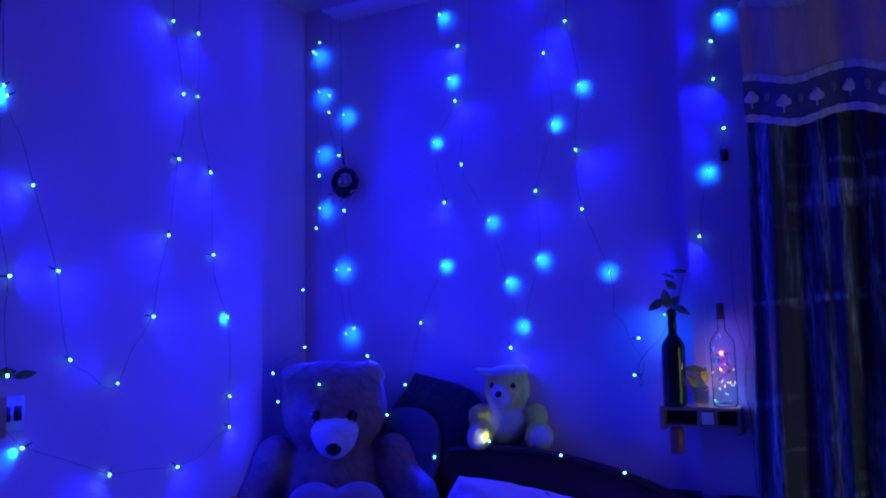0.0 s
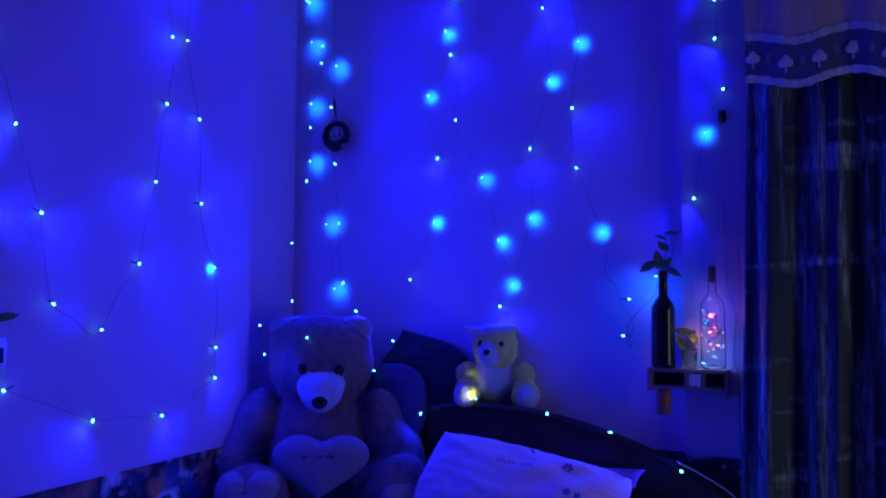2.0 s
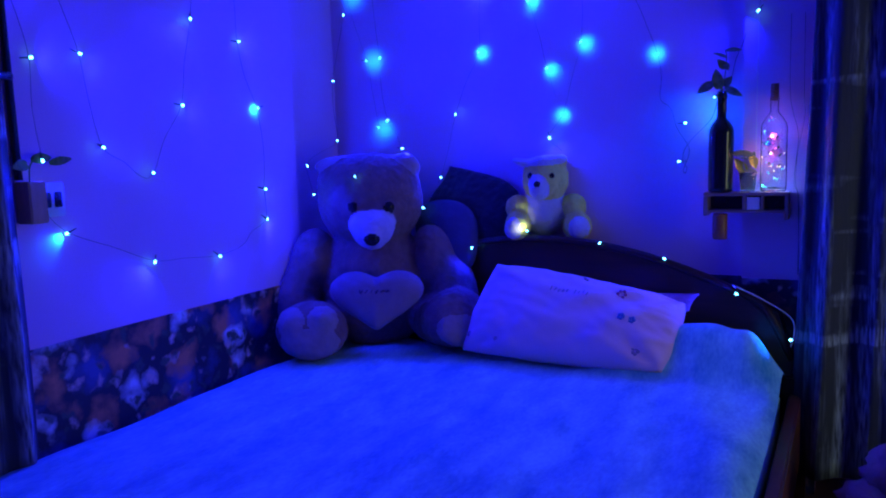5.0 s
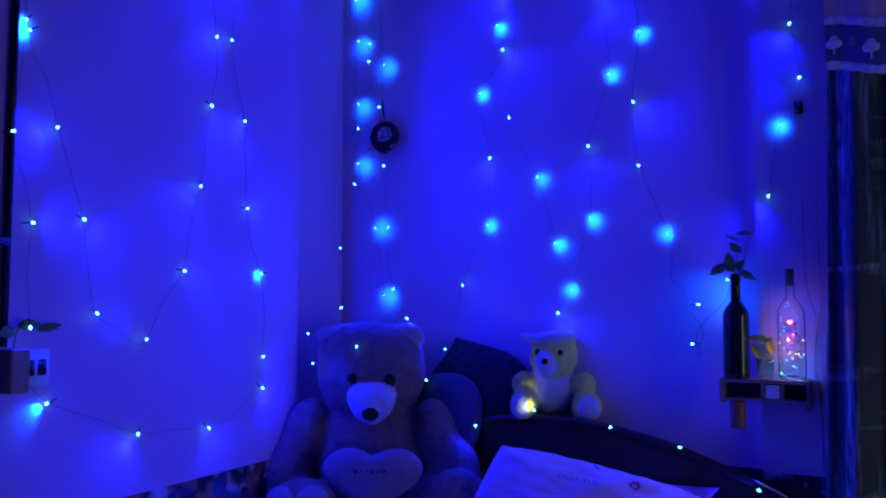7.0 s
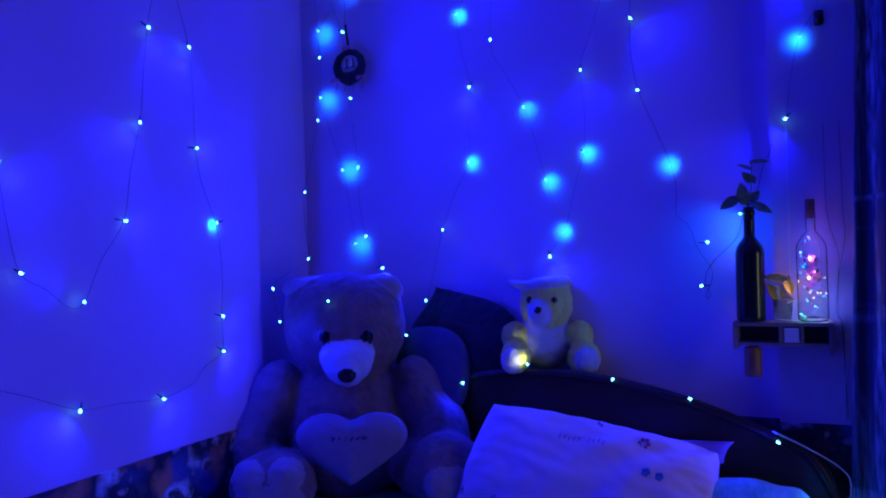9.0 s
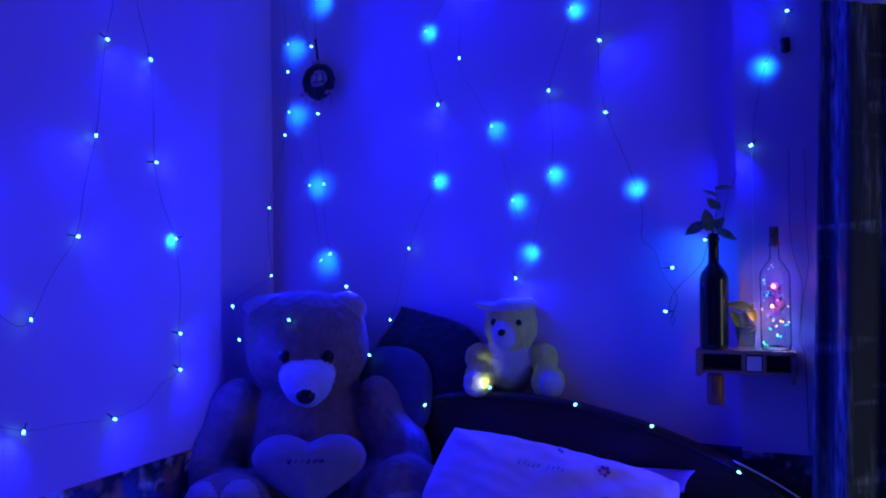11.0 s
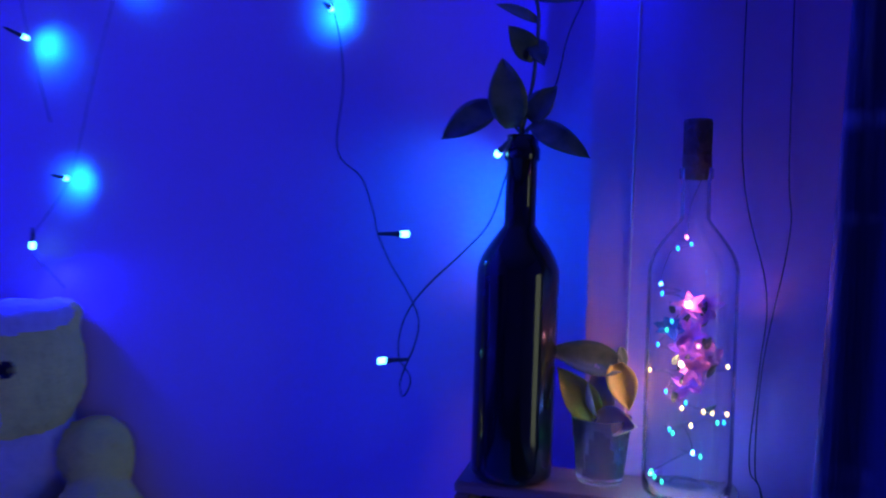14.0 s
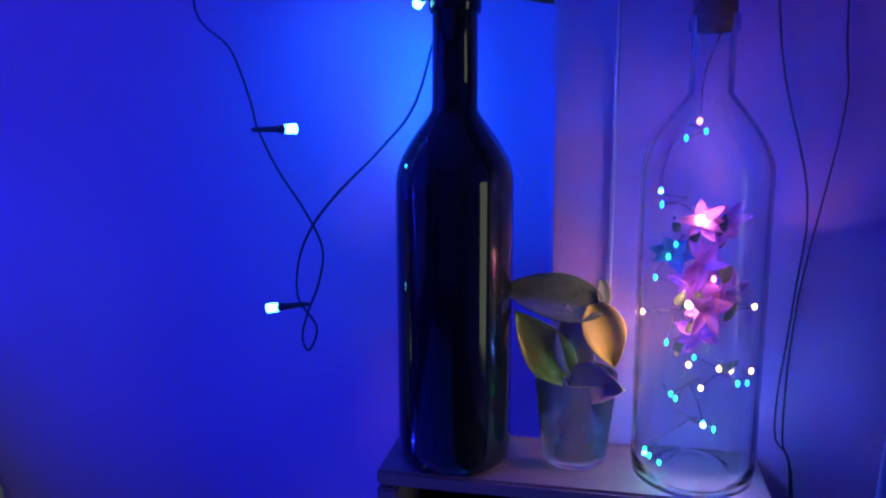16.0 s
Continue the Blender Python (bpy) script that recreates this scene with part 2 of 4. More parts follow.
def tube(bm, points, r, sides=5, steps=6, mat=0):
    line = smooth_line(points, steps)
    rings = []
    for i, p in enumerate(line):
        way = (line[min(i + 1, len(line) - 1)] - line[max(i - 1, 0)]).normalized()
        if way.length < 0.5:
            way = Vector((0, 0, 1))
        side = way.cross(Vector((0.31, 0.72, 0.62))).normalized()
        up = way.cross(side)
        rad = r(i / max(1, len(line) - 1)) if callable(r) else r
        rings.append([bm.verts.new(p + rad * (math.cos(a) * side + math.sin(a) * up)) for a in (2 * math.pi * k / sides for k in range(sides))])
    for a, b in zip(rings, rings[1:]):
        for k in range(sides):
            bm.faces.new((a[k], a[(k + 1) % sides], b[(k + 1) % sides], b[k])).material_index = mat
    for ring in (rings[0][::-1], rings[-1]):
        bm.faces.new(ring).material_index = mat
    return bm


def lathe(bm, profile, seg=40, mat=0):
    rings = []
    for r, z in profile:
        rings.append([bm.verts.new((r * math.cos(a), r * math.sin(a), z)) for a in (2 * math.pi * k / seg for k in range(seg))] if r > 1e-5 else [bm.verts.new((0, 0, z))])
    for a, b in zip(rings, rings[1:]):
        for k in range(seg):
            j = (k + 1) % seg
            if len(a) == 1:
                f = bm.faces.new((a[0], b[j], b[k]))
            elif len(b) == 1:
                f = bm.faces.new((a[k], a[j], b[0]))
            else:
                f = bm.faces.new((a[k], a[j], b[j], b[k]))
            f.material_index = mat
    return bm


def grid(nu, nv, fn, bm=None, mat=0):
    bm = bm or bmesh.new()
    vs = [[bm.verts.new(fn(i / nu, j / nv)) for j in range(nv + 1)] for i in range(nu + 1)]
    for i in range(nu):
        for j in range(nv):
            bm.faces.new((vs[i][j], vs[i + 1][j], vs[i + 1][j + 1], vs[i][j + 1])).material_index = mat
    return bm


def thicken(ob, depth):
    md = ob.modifiers.new("thickness", "SOLIDIFY")
    md.thickness = depth
    return ob


# ---- structure ----
XL, YB, Z0, ZC = -1.95, 2.80, 0.25, 2.98


def structure(name, lo, hi, mat, label, category):
    return tagged(finish(name, slab(lo, hi), mat, smooth=False), label, category, kind="structure")


structure("floor", (-2.3, -1.7, Z0 - 0.1), (1.7, 3.0, Z0), FLOOR, "dark brown tiled bedroom floor", "floor")
structure("ceiling", (-2.3, -1.7, ZC), (1.7, 3.0, ZC + 0.1), CEIL, "plain painted bedroom ceiling", "ceiling")
wall_west = structure("wall_west", (XL - 0.2, -1.6, Z0), (XL, 2.40, ZC), PAINT, "pale painted wall beside the bed hung with fairy lights", "wall")
structure("wall_west_recess", (XL - 0.2, 2.40, Z0), (XL - 0.09, YB, ZC), PAINT, "narrow recessed strip of pale painted wall", "wall")
wall_north = structure("wall_north", (XL - 0.2, YB, Z0), (-0.18, YB + 0.15, ZC), PAINT, "pale painted wall behind the bed hung with fairy lights", "wall")
structure("wall_pilaster", (-0.405, 2.755, Z0), (-0.17, YB + 0.15, ZC), PAINT, "shallow painted pilaster beside the doorway", "wall")
structure("wall_north_east", (-0.17, 2.92, Z0), (1.6, YB + 0.2, ZC), PAINT, "painted wall behind the curtain", "wall")
structure("wall_east_low", (1.5, -1.6, Z0), (1.6, 2.92, 0.55), PAINT, "painted wall below the side window", "wall")
structure("wall_east_top", (1.5, -1.6, 1.70), (1.6, 2.92, ZC), PAINT, "painted wall above the side window", "wall")
structure("wall_east_south", (1.5, -1.6, 0.55), (1.6, 1.60, 1.70), PAINT, "painted wall beside the side window", "wall")
structure("wall_east_north", (1.5, 2.20, 0.55), (1.6, 2.92, 1.70), PAINT, "painted wall beside the side window", "wall")
structure("wall_south", (-2.15, -1.7, Z0), (1.6, -1.6, ZC), PAINT, "plain painted wall behind the viewer", "wall")
structure("beam", (-1.85, 2.655, 2.90), (-0.17, YB, ZC), PAINT, "painted concrete beam above the headboard wall", "beam")
structure("border_west", (XL, -1.5, Z0), (XL + 0.006, 2.40, 0.945), BORDER, "dark floral wallpaper border beside the bed", "wallpaper")
structure("border_north", (XL - 0.09, YB - 0.006, Z0), (-0.405, YB, 0.962), BORDER, "dark floral wallpaper border behind the headboard", "wallpaper")
structure("border_pilaster", (-0.405, 2.749, Z0), (-0.17, 2.755, 0.962), BORDER, "dark floral wallpaper border on the pilaster", "wallpaper")


# ---- bed ----
def make_bed():
    bed = thing("bed", "dark wooden double bed with arched headboard", "bed", (-1.09, 1.6, Z0))
    half, top = 0.86, lambda x: 0.842 - 0.345 * x * x - (0.12 * ((abs(x) - 0.80) / 0.05) ** 2 if abs(x) > 0.80 else 0)
    bm = bmesh.new()
    n = 40
    for y0, y1 in ((1.07, 1.13),):
        front, back = [], []
        for i in range(n + 1):
            x = -0.85 + 1.70 * i / n
            front.append((bm.verts.new((x, y0, 0.05)), bm.verts.new((x, y0, top(x)))))
            back.append((bm.verts.new((x, y1, 0.05)), bm.verts.new((x, y1, top(x)))))
        for i in range(n):
            bm.faces.new((front[i][0], front[i + 1][0], front[i + 1][1], front[i][1]))
            bm.faces.new((back[i + 1][0], back[i][0], back[i][1], back[i + 1][1]))
            bm.faces.new((front[i][1], front[i + 1][1], back[i + 1][1], back[i][1]))
            bm.faces.new((front[i + 1][0], front[i][0], back[i][0], back[i + 1][0]))
        for i in (0, n):
            bm.faces.new((front[i][0], front[i][1], back[i][1], back[i][0]))
    bmesh.ops.recalc_face_normals(bm, faces=bm.faces)
    part("headboard", bm, WOOD, bed, smooth=False)
    bm = bmesh.new()
    tube(bm, [(-0.85 + 1.7 * i / 20, 1.075, top(-0.85 + 1.7 * i / 20) - 0.004) for i in range(21)], 0.014, 8, 3)
    part("headboard_rim", bm, WOOD, bed, "rounded dark rim")
    for x in (-half, half):
        part("side_rail", slab((x - 0.018, -1.0, 0.14), (x + 0.018, 1.06, 0.36), 0.006), RAIL, bed, smooth=False)
        for y in (-0.98, 1.09):
            part("leg", slab((x - 0.035, y - 0.035, 0.0), (x + 0.035, y + 0.035, 0.42), 0.008), WOOD, bed, smooth=False)
    part("footboard", slab((-0.85, -1.03, 0.10), (0.85, -0.99, 0.40), 0.008), WOOD, bed, smooth=False)
    return bed


make_bed()


def make_mattress():
    ob = thing("mattress", "thick mattress under a blue sheet on the bed", "mattress", (-1.09, 1.6, Z0 + 0.20))

    def puff(i, j):
        x, y = -0.84 + 1.67 * i, -0.98 + 2.03 * j
        e = min(i, 1 - i, 1.0) * 1.67
        drop = 0.045 * math.exp(-e / 0.035) + 0.03 * math.exp(-min(j, 1 - j) * 2 / 0.04)
        z = 0.245 - drop + 0.012 * noise.noise(Vector((x * 3, y * 3, 0))) + 0.006 * noise.noise(Vector((x * 14, y * 3, 4)))
        step = lambda v: (lambda c: c * c * (3 - 2 * c))(min(1, max(0, v)))
        z += 0.145 * step((y - 0.76) / 0.17) * step((x - 0.22) / 0.16) * (1 - 0.70 * step((x - 0.72) / 0.11))
        z += 0.008 * step((x - 0.30) / 0.3) * math.sin(26 * x + 5 * y + 2 * noise.noise(Vector((x * 2, y * 2, 1))))
        return (x, y, z)

    bm = grid(90, 100, puff)
    part("sheet", bm, SHEET, ob, "rumpled blue cotton sheet")
    part("core", slab((-0.83, -0.975, 0.0), (0.82, 1.04, 0.19), 0.03), SHEET, ob)
    return ob


make_mattress()


def pillow_case(corners, d, bow=0.03, crease=0.012, nu=56, nv=36, rim=0.004):
    """A stuffed case spanned between four corners (low left, low right, high right, high left): its face at (u, v, side), u and v from -1 to 1."""
    a, b, c, e = (Vector(p) for p in corners)
    out = (b - a + c - e).cross(e - a + c - b).normalized()

    def face(u, v, s):
        i, j = (u * (1 - bow * (1 - v * v)) + 1) / 2, (v * (1 - bow * (1 - u * u)) + 1) / 2
        p = (a * (1 - i) + b * i) * (1 - j) + (e * (1 - i) + c * i) * j
        fat = (max(0, 1 - abs(u) ** 2.8) ** 0.5) * (max(0, 1 - abs(v) ** 2.6) ** 0.5)
        fan = math.atan2(1.15 - abs(v), 1.15 - abs(u))
        near = math.exp(-3.2 * math.hypot(1 - abs(u), 1 - abs(v)))
        wr = crease * (noise.noise(Vector((u * 3, v * 2.4, s * 4))) + 0.5 * noise.noise(Vector((u * 8 + v * 3, v * 5, s))))
        wr += 0.020 * near * math.sin(11 * fan + 3 * u) + 0.010 * abs(u) ** 4 * noise.noise(Vector((u * 3, v * 12, 7)))
        return p + out * (s * (d * fat + rim) + wr * min(1, 2.5 * fat))

    bm = grid(nu, nv, lambda i, j: face(2 * i - 1, 2 * j - 1, 1))
    grid(nu, nv, lambda i, j: face(2 * i - 1, 2 * j - 1, -1), bm)
    bmesh.ops.remove_doubles(bm, verts=bm.verts, dist=0.004)
    edge = [e for e in bm.edges if e.is_boundary]
    if edge:
        bmesh.ops.bridge_loops(bm, edges=edge)
    bmesh.ops.recalc_face_normals(bm, faces=bm.faces)
    return bm, face, out


def make_pillow():
    ob = thing("pillow", "pink printed pillow leaning against the headboard", "pillow")
    bm, face, out = pillow_case([(-1.265, 2.385, 0.732), (-0.590, 2.385, 0.722), (-0.558, 2.625, 0.892), (-1.190, 2.535, 1.010)], 0.098, -0.045)
    part("case", bm, PILLOWCASE, ob)
    right, up = (face(0.1, 0, 1) - face(-0.1, 0, 1)).normalized(), (face(0, 0.1, 1) - face(0, -0.1, 1)).normalized()

    def printed(u, v, r, mat, petals, dot):
        bm = bmesh.new()
        at = face(u, v, 1)
        flat = Matrix((right, up, out)).transposed().to_euler()
        for k in range(petals):
            a = 2 * math.pi * k / petals
            p = at + (right * math.cos(a) + up * math.sin(a)) * r
            blob(bm, p + out * 0.001, (dot, dot, 0.0025), [math.degrees(x) for x in flat], seg=8)
        part("print", bm, mat, ob)

    printed(0.42, 0.55, 0.012, INK_PINK, 6, 0.006)
    printed(0.02, 0.80, 0.006, INK_GREY, 3, 0.005)
    printed(0.50, -0.05, 0.007, INK_BLUE, 5, 0.006)
    printed(0.60, -0.08, 0.007, INK_BLUE, 5, 0.006)
    printed(-0.93, -0.72, 0.006, INK_GREY, 4, 0.005)
    printed(0.72, -0.70, 0.010, INK_GREY, 5, 0.007)
    printed(-0.62, -0.80, 0.005, INK_GREY, 4, 0.004)
    for k in range(9):
        p = face(-0.24 + 0.040 * k + (0.04 if k > 4 else 0), 0.36 + 0.02 * math.sin(k * 2.1), 1)
        bm = bmesh.new()
        tall = 0.006 + 0.004 * (k % 5 == 0)
        tube(bm, [p - up * tall + out * 0.001, p + right * 0.002 + out * 0.002, p + up * tall + right * 0.003 + out * 0.001], 0.0016, 5, 3)
        part("lettering_bar", bm, INK_GREY, ob)
    return ob


make_pillow()


def make_purple_pillow():
    ob = thing("purple_pillow", "purple pillow tucked behind the pink one", "pillow")
    bm, face, out = pillow_case([(-1.10, 2.600, 0.735), (-0.545, 2.600, 0.870), (-0.520, 2.640, 0.922), (-1.08, 2.650, 0.900)], 0.026, nu=30, nv=20)
    part("case", bm, PURPLE_CLOTH, ob)
    return ob


make_purple_pillow()


# ---- plush toys and cushions ----
def plush(name, lobes, cell, mats, fuzz):
    """One welded plush body from lobes of (centre, radii, turn, material, taper): the skin of their softly blended union, drawn as a net
    of small quads; each patch takes the material of the lobe that it lies on."""
    back = [(pose(*c, *turn).inverted(), np.array(r), mat, taper) for c, r, turn, mat, taper in lobes]

    def depth(p, m, r, taper):
        q = p @ np.array(m.to_3x3()).T + np.array(m.translation)
        q = q / r
        q[..., 0] /= 1 + taper * q[..., 2].clip(-1.2, 1.2)
        return (np.linalg.norm(q, axis=-1) - 1) * min(r)

    lo = np.min([np.array(c) - max(r) for c, r, *_ in lobes], 0) - 2 * cell
    hi = np.max([np.array(c) + max(r) for c, r, *_ in lobes], 0) + 2 * cell
    axes = [np.arange(a, b, cell) for a, b in zip(lo, hi)]
    p = np.stack(np.meshgrid(*axes, indexing="ij"), -1)
    soft = 1.4 * cell
    total = np.zeros(p.shape[:3])
    for m, r, mat, taper in back:
        total += np.exp(-(depth(p, m, r, taper) / soft).clip(-40, 40))
    d = -soft * np.log(total + 1e-30)
    n = np.array(d.shape) - 1
    corners = [(i, j, k) for i in (0, 1) for j in (0, 1) for k in (0, 1)]
    part_of = lambda g, o: g[o[0] : o[0] + n[0], o[1] : o[1] + n[1], o[2] : o[2] + n[2]]
    where, count = np.zeros((*n, 3)), np.zeros(n)
    for a in corners:
        for axis in range(3):
            if a[axis] == 0:
                b = tuple(v + (k == axis) for k, v in enumerate(a))
                da, db = part_of(d, a), part_of(d, b)
                cut = (da < 0) != (db < 0)
                t = np.where(cut, da / np.where(cut, da - db, 1), 0)
                place = np.array(a) + t[..., None] * (np.array(b) - np.array(a))
                where += np.where(cut[..., None], place, 0)
                count += cut
    used = count > 0
    ids = np.full(n, -1)
    ids[used] = np.arange(used.sum())
    verts = (np.argwhere(used) + where[used] / count[used][:, None]) * cell + lo
    quads = []
    for axis in range(3):
        u, v = (axis + 1) % 3, (axis + 2) % 3
        first = np.take(d, range(n[axis]), axis)
        after = np.take(d, range(1, n[axis] + 1), axis)
        for inward in (True, False):
            at = np.argwhere((first < 0) & (after >= 0) if inward else (first >= 0) & (after < 0))
            ring = []
            for du, dv in ((1, 1), (0, 1), (0, 0), (1, 0)):
                c = at.copy()
                c[:, u] -= du
                c[:, v] -= dv
                ring.append(ids[c[:, 0], c[:, 1], c[:, 2]])
            quads.append(np.stack(ring if inward else ring[::-1], 1))
    quads = np.concatenate(quads)
    me = bpy.data.meshes.new(name)
    me.from_pydata(verts.tolist(), [], quads.tolist())
    me.update()
    for m in mats:
        me.materials.append(m)
    centres = verts[quads].mean(1)
    best, pick = np.full(len(centres), 9e9), np.zeros(len(centres), int)
    for m, r, mat, taper in back:
        e = depth(centres, m, r, taper) - (0.003 if 0 < mat < len(mats) - 1 else 0)
        pick, best = np.where(e < best, mat, pick), np.minimum(e, best)
    me.polygons.foreach_set("material_index", pick.astype(np.int32))
    me.polygons.foreach_set("use_smooth", np.ones(len(centres), bool))
    normals = np.zeros(len(verts) * 3)
    me.vertices.foreach_get("normal", normals)
    shag = np.array([noise.noise(Vector(v) * 45) + 0.8 * noise.noise(Vector(v) * 110) for v in verts.tolist()])
    me.vertices.foreach_set("co", (verts + fuzz * shag[:, None] * normals.reshape(-1, 3)).ravel())
    me.update()
    return new(name, me)


BEAR = pose(-1.712, 2.536, 0.700, 0, 0, 27) @ Matrix.Scale(1.03, 4)


def lean_on(ob, m, axis, limit):
    """Sets the toy down and flattens its back where it leans on the wall."""
    for v in ob.data.vertices:
        p = m @ v.co
        past = limit - p[axis] if axis == 0 else p[axis] - limit
        if past > 0:
            p[axis] = limit
        v.co = p
    ob.data.transform(Matrix.Translation(-m.translation))
    ob.location = m.translation
    return ob


def make_big_bear():
    no = (0, 0, 0)
    lobes = [
        ((0, 0.03, 0.20), (0.205, 0.17, 0.25), no, 0, 0),
        ((0, 0, 0.520), (0.192, 0.165, 0.168), no, 0, 0),
        ((-0.01, 0.0, 0.592), (0.180, 0.14, 0.100), no, 0, 0),
        ((-0.130, -0.03, 0.662), (0.062, 0.030, 0.022), (0, -8, 8), 2, 0),
        ((0.140, -0.03, 0.655), (0.050, 0.030, 0.034), (0, 30, 0), 2, 0),
        ((-0.235, -0.02, 0.29), (0.085, 0.095, 0.14), (0, 16, 0), 0, 0),
        ((0.240, -0.02, 0.29), (0.085, 0.095, 0.14), (0, -16, 0), 0, 0),
        ((-0.290, -0.07, 0.17), (0.085, 0.10, 0.13), (-14, 4, 0), 0, 0),
        ((0.300, -0.07, 0.18), (0.085, 0.10, 0.13), (-14, -4, 0), 0, 0),
        ((-0.20, -0.17, 0.09), (0.10, 0.17, 0.085), (0, 0, 12), 0, 0),
        ((0.25, -0.12, 0.095), (0.11, 0.17, 0.09), (0, 0, 24), 0, 0),
        ((-0.190, -0.285, 0.105), (0.120, 0.07, 0.098), (-8, 0, 4), 0, 0),
        ((0.30, -0.215, 0.118), (0.120, 0.10, 0.100), (-8, 0, 30), 0, 0),
        ((-0.190, -0.321, 0.080), (0.085, 0.045, 0.058), (-8, 0, 4), 2, 0),
        ((-0.245, -0.317, 0.140), (0.046, 0.045, 0.042), no, 2, 0),
        ((-0.150, -0.317, 0.142), (0.046, 0.045, 0.042), no, 2, 0),
        ((0.325, -0.290, 0.092), (0.085, 0.035, 0.055), (-8, 0, 30), 2, 0),
        ((0.018, -0.160, 0.425), (0.076, 0.070, 0.066), (-10, 0, 6), 1, 0.22),
        ((0.022, -0.230, 0.400), (0.021, 0.015, 0.018), no, 3, 0),
        ((-0.046, -0.157, 0.512), (0.013, 0.012, 0.013), no, 3, 0),
        ((0.078, -0.151, 0.506), (0.013, 0.012, 0.013), no, 3, 0),
    ]
    ob = plush("teddy_bear", lobes, 0.007, [FUR, FUR_PALE, FUR_SOLE, BLACK], 0.0028)
    lean_on(ob, BEAR, 0, XL + 0.006)
    return tagged(ob, "large brown plush teddy bear sitting on the bed", "plush toy")


make_big_bear()


def make_heart():
    ob = thing("heart_cushion", "pale heart-shaped plush cushion on the bear's lap", "cushion")
    ob.matrix_world = BEAR @ pose(0.030, -0.236, 0.215, 74, 0, -3) @ Matrix.Scale(0.93, 4)

    def f(s):
        def g(i, j):
            a, r = 2 * math.pi * i, j
            x = 16 * math.sin(a) ** 3
            y = 13 * math.cos(a) - 5 * math.cos(2 * a) - 2 * math.cos(3 * a) - math.cos(4 * a)
            fat = max(0, 1 - r**2.4) ** 0.6
            x, y = 0.66 * x + 5.2 * math.sin(a), 0.62 * y + 4.6 * math.cos(a) - 1.2
            return (x * r * 0.0112, y * r * 0.0086 + 0.005, s * 0.062 * fat + 0.003 * noise.noise(Vector((x * r * 0.4, y * r * 0.4, s))))
        return g

    bm = grid(48, 12, f(1))
    grid(48, 12, f(-1), bm)
    bmesh.ops.remove_doubles(bm, verts=bm.verts, dist=0.0025)
    bmesh.ops.recalc_face_normals(bm, faces=bm.faces)
    part("cover", bm, HEART, ob)
    for k in range(6):
        x, tall = -0.050 + 0.019 * k, 0.009 + 0.005 * (k in (0, 3))
        bm = bmesh.new()
        tube(bm, [(x - 0.004, 0.004 + tall, 0.058), (x, 0.002 - tall * 0.6, 0.061), (x + 0.006, 0.006, 0.061), (x + 0.011, 0.002 - tall * 0.5, 0.058)], 0.0022, 6, 4)
        part("lettering_bar", bm, INK, ob)
    return ob


make_heart()


def make_yellow_bear():
    no = (0, 0, 0)
    lobes = [
        ((0, 0.02, 0.10), (0.078, 0.058, 0.10), no, 1, 0),
        ((0.006, 0, 0.208), (0.084, 0.07, 0.078), no, 0, 0),
        ((0.006, 0.0, 0.245), (0.076, 0.06, 0.050), no, 0, 0),
        ((0.010, -0.02, 0.282), (0.056, 0.040, 0.018), (0, -4, 0), 1, 0),
        ((-0.072, -0.01, 0.278), (0.042, 0.026, 0.013), (0, 12, 0), 1, 0),
        ((0.062, 0.0, 0.282), (0.024, 0.02, 0.018), no, 0, 0),
        ((-0.098, 0.0, 0.112), (0.045, 0.045, 0.046), no, 0, 0),
        ((0.108, 0.0, 0.112), (0.046, 0.045, 0.046), no, 0, 0),
        ((-0.098, -0.035, 0.045), (0.048, 0.055, 0.054), no, 0, 0),
        ((0.118, -0.035, 0.040), (0.052, 0.055, 0.054), no, 0, 0),
        ((-0.118, -0.083, 0.040), (0.026, 0.014, 0.034), no, 1, 0),
        ((0.128, -0.083, 0.036), (0.032, 0.014, 0.036), no, 1, 0),
        ((-0.020, -0.060, 0.183), (0.034, 0.026, 0.042), no, 1, 0),
        ((-0.024, -0.086, 0.198), (0.009, 0.008, 0.009), no, 2, 0),
        ((-0.052, -0.058, 0.230), (0.006, 0.006, 0.007), no, 2, 0),
        ((0.028, -0.064, 0.226), (0.006, 0.006, 0.007), no, 2, 0),
    ]
    ob = plush("yellow_teddy_bear", lobes, 0.0038, [FUR_YELLOW, FUR_PALE, BLACK], 0.0022)
    lean_on(ob, pose(-1.092, 2.752, 1.086, 0, 0, 20), 1, YB - 0.004)
    return tagged(ob, "small yellow plush bear with white belly sitting on the headboard", "plush toy")


make_yellow_bear()


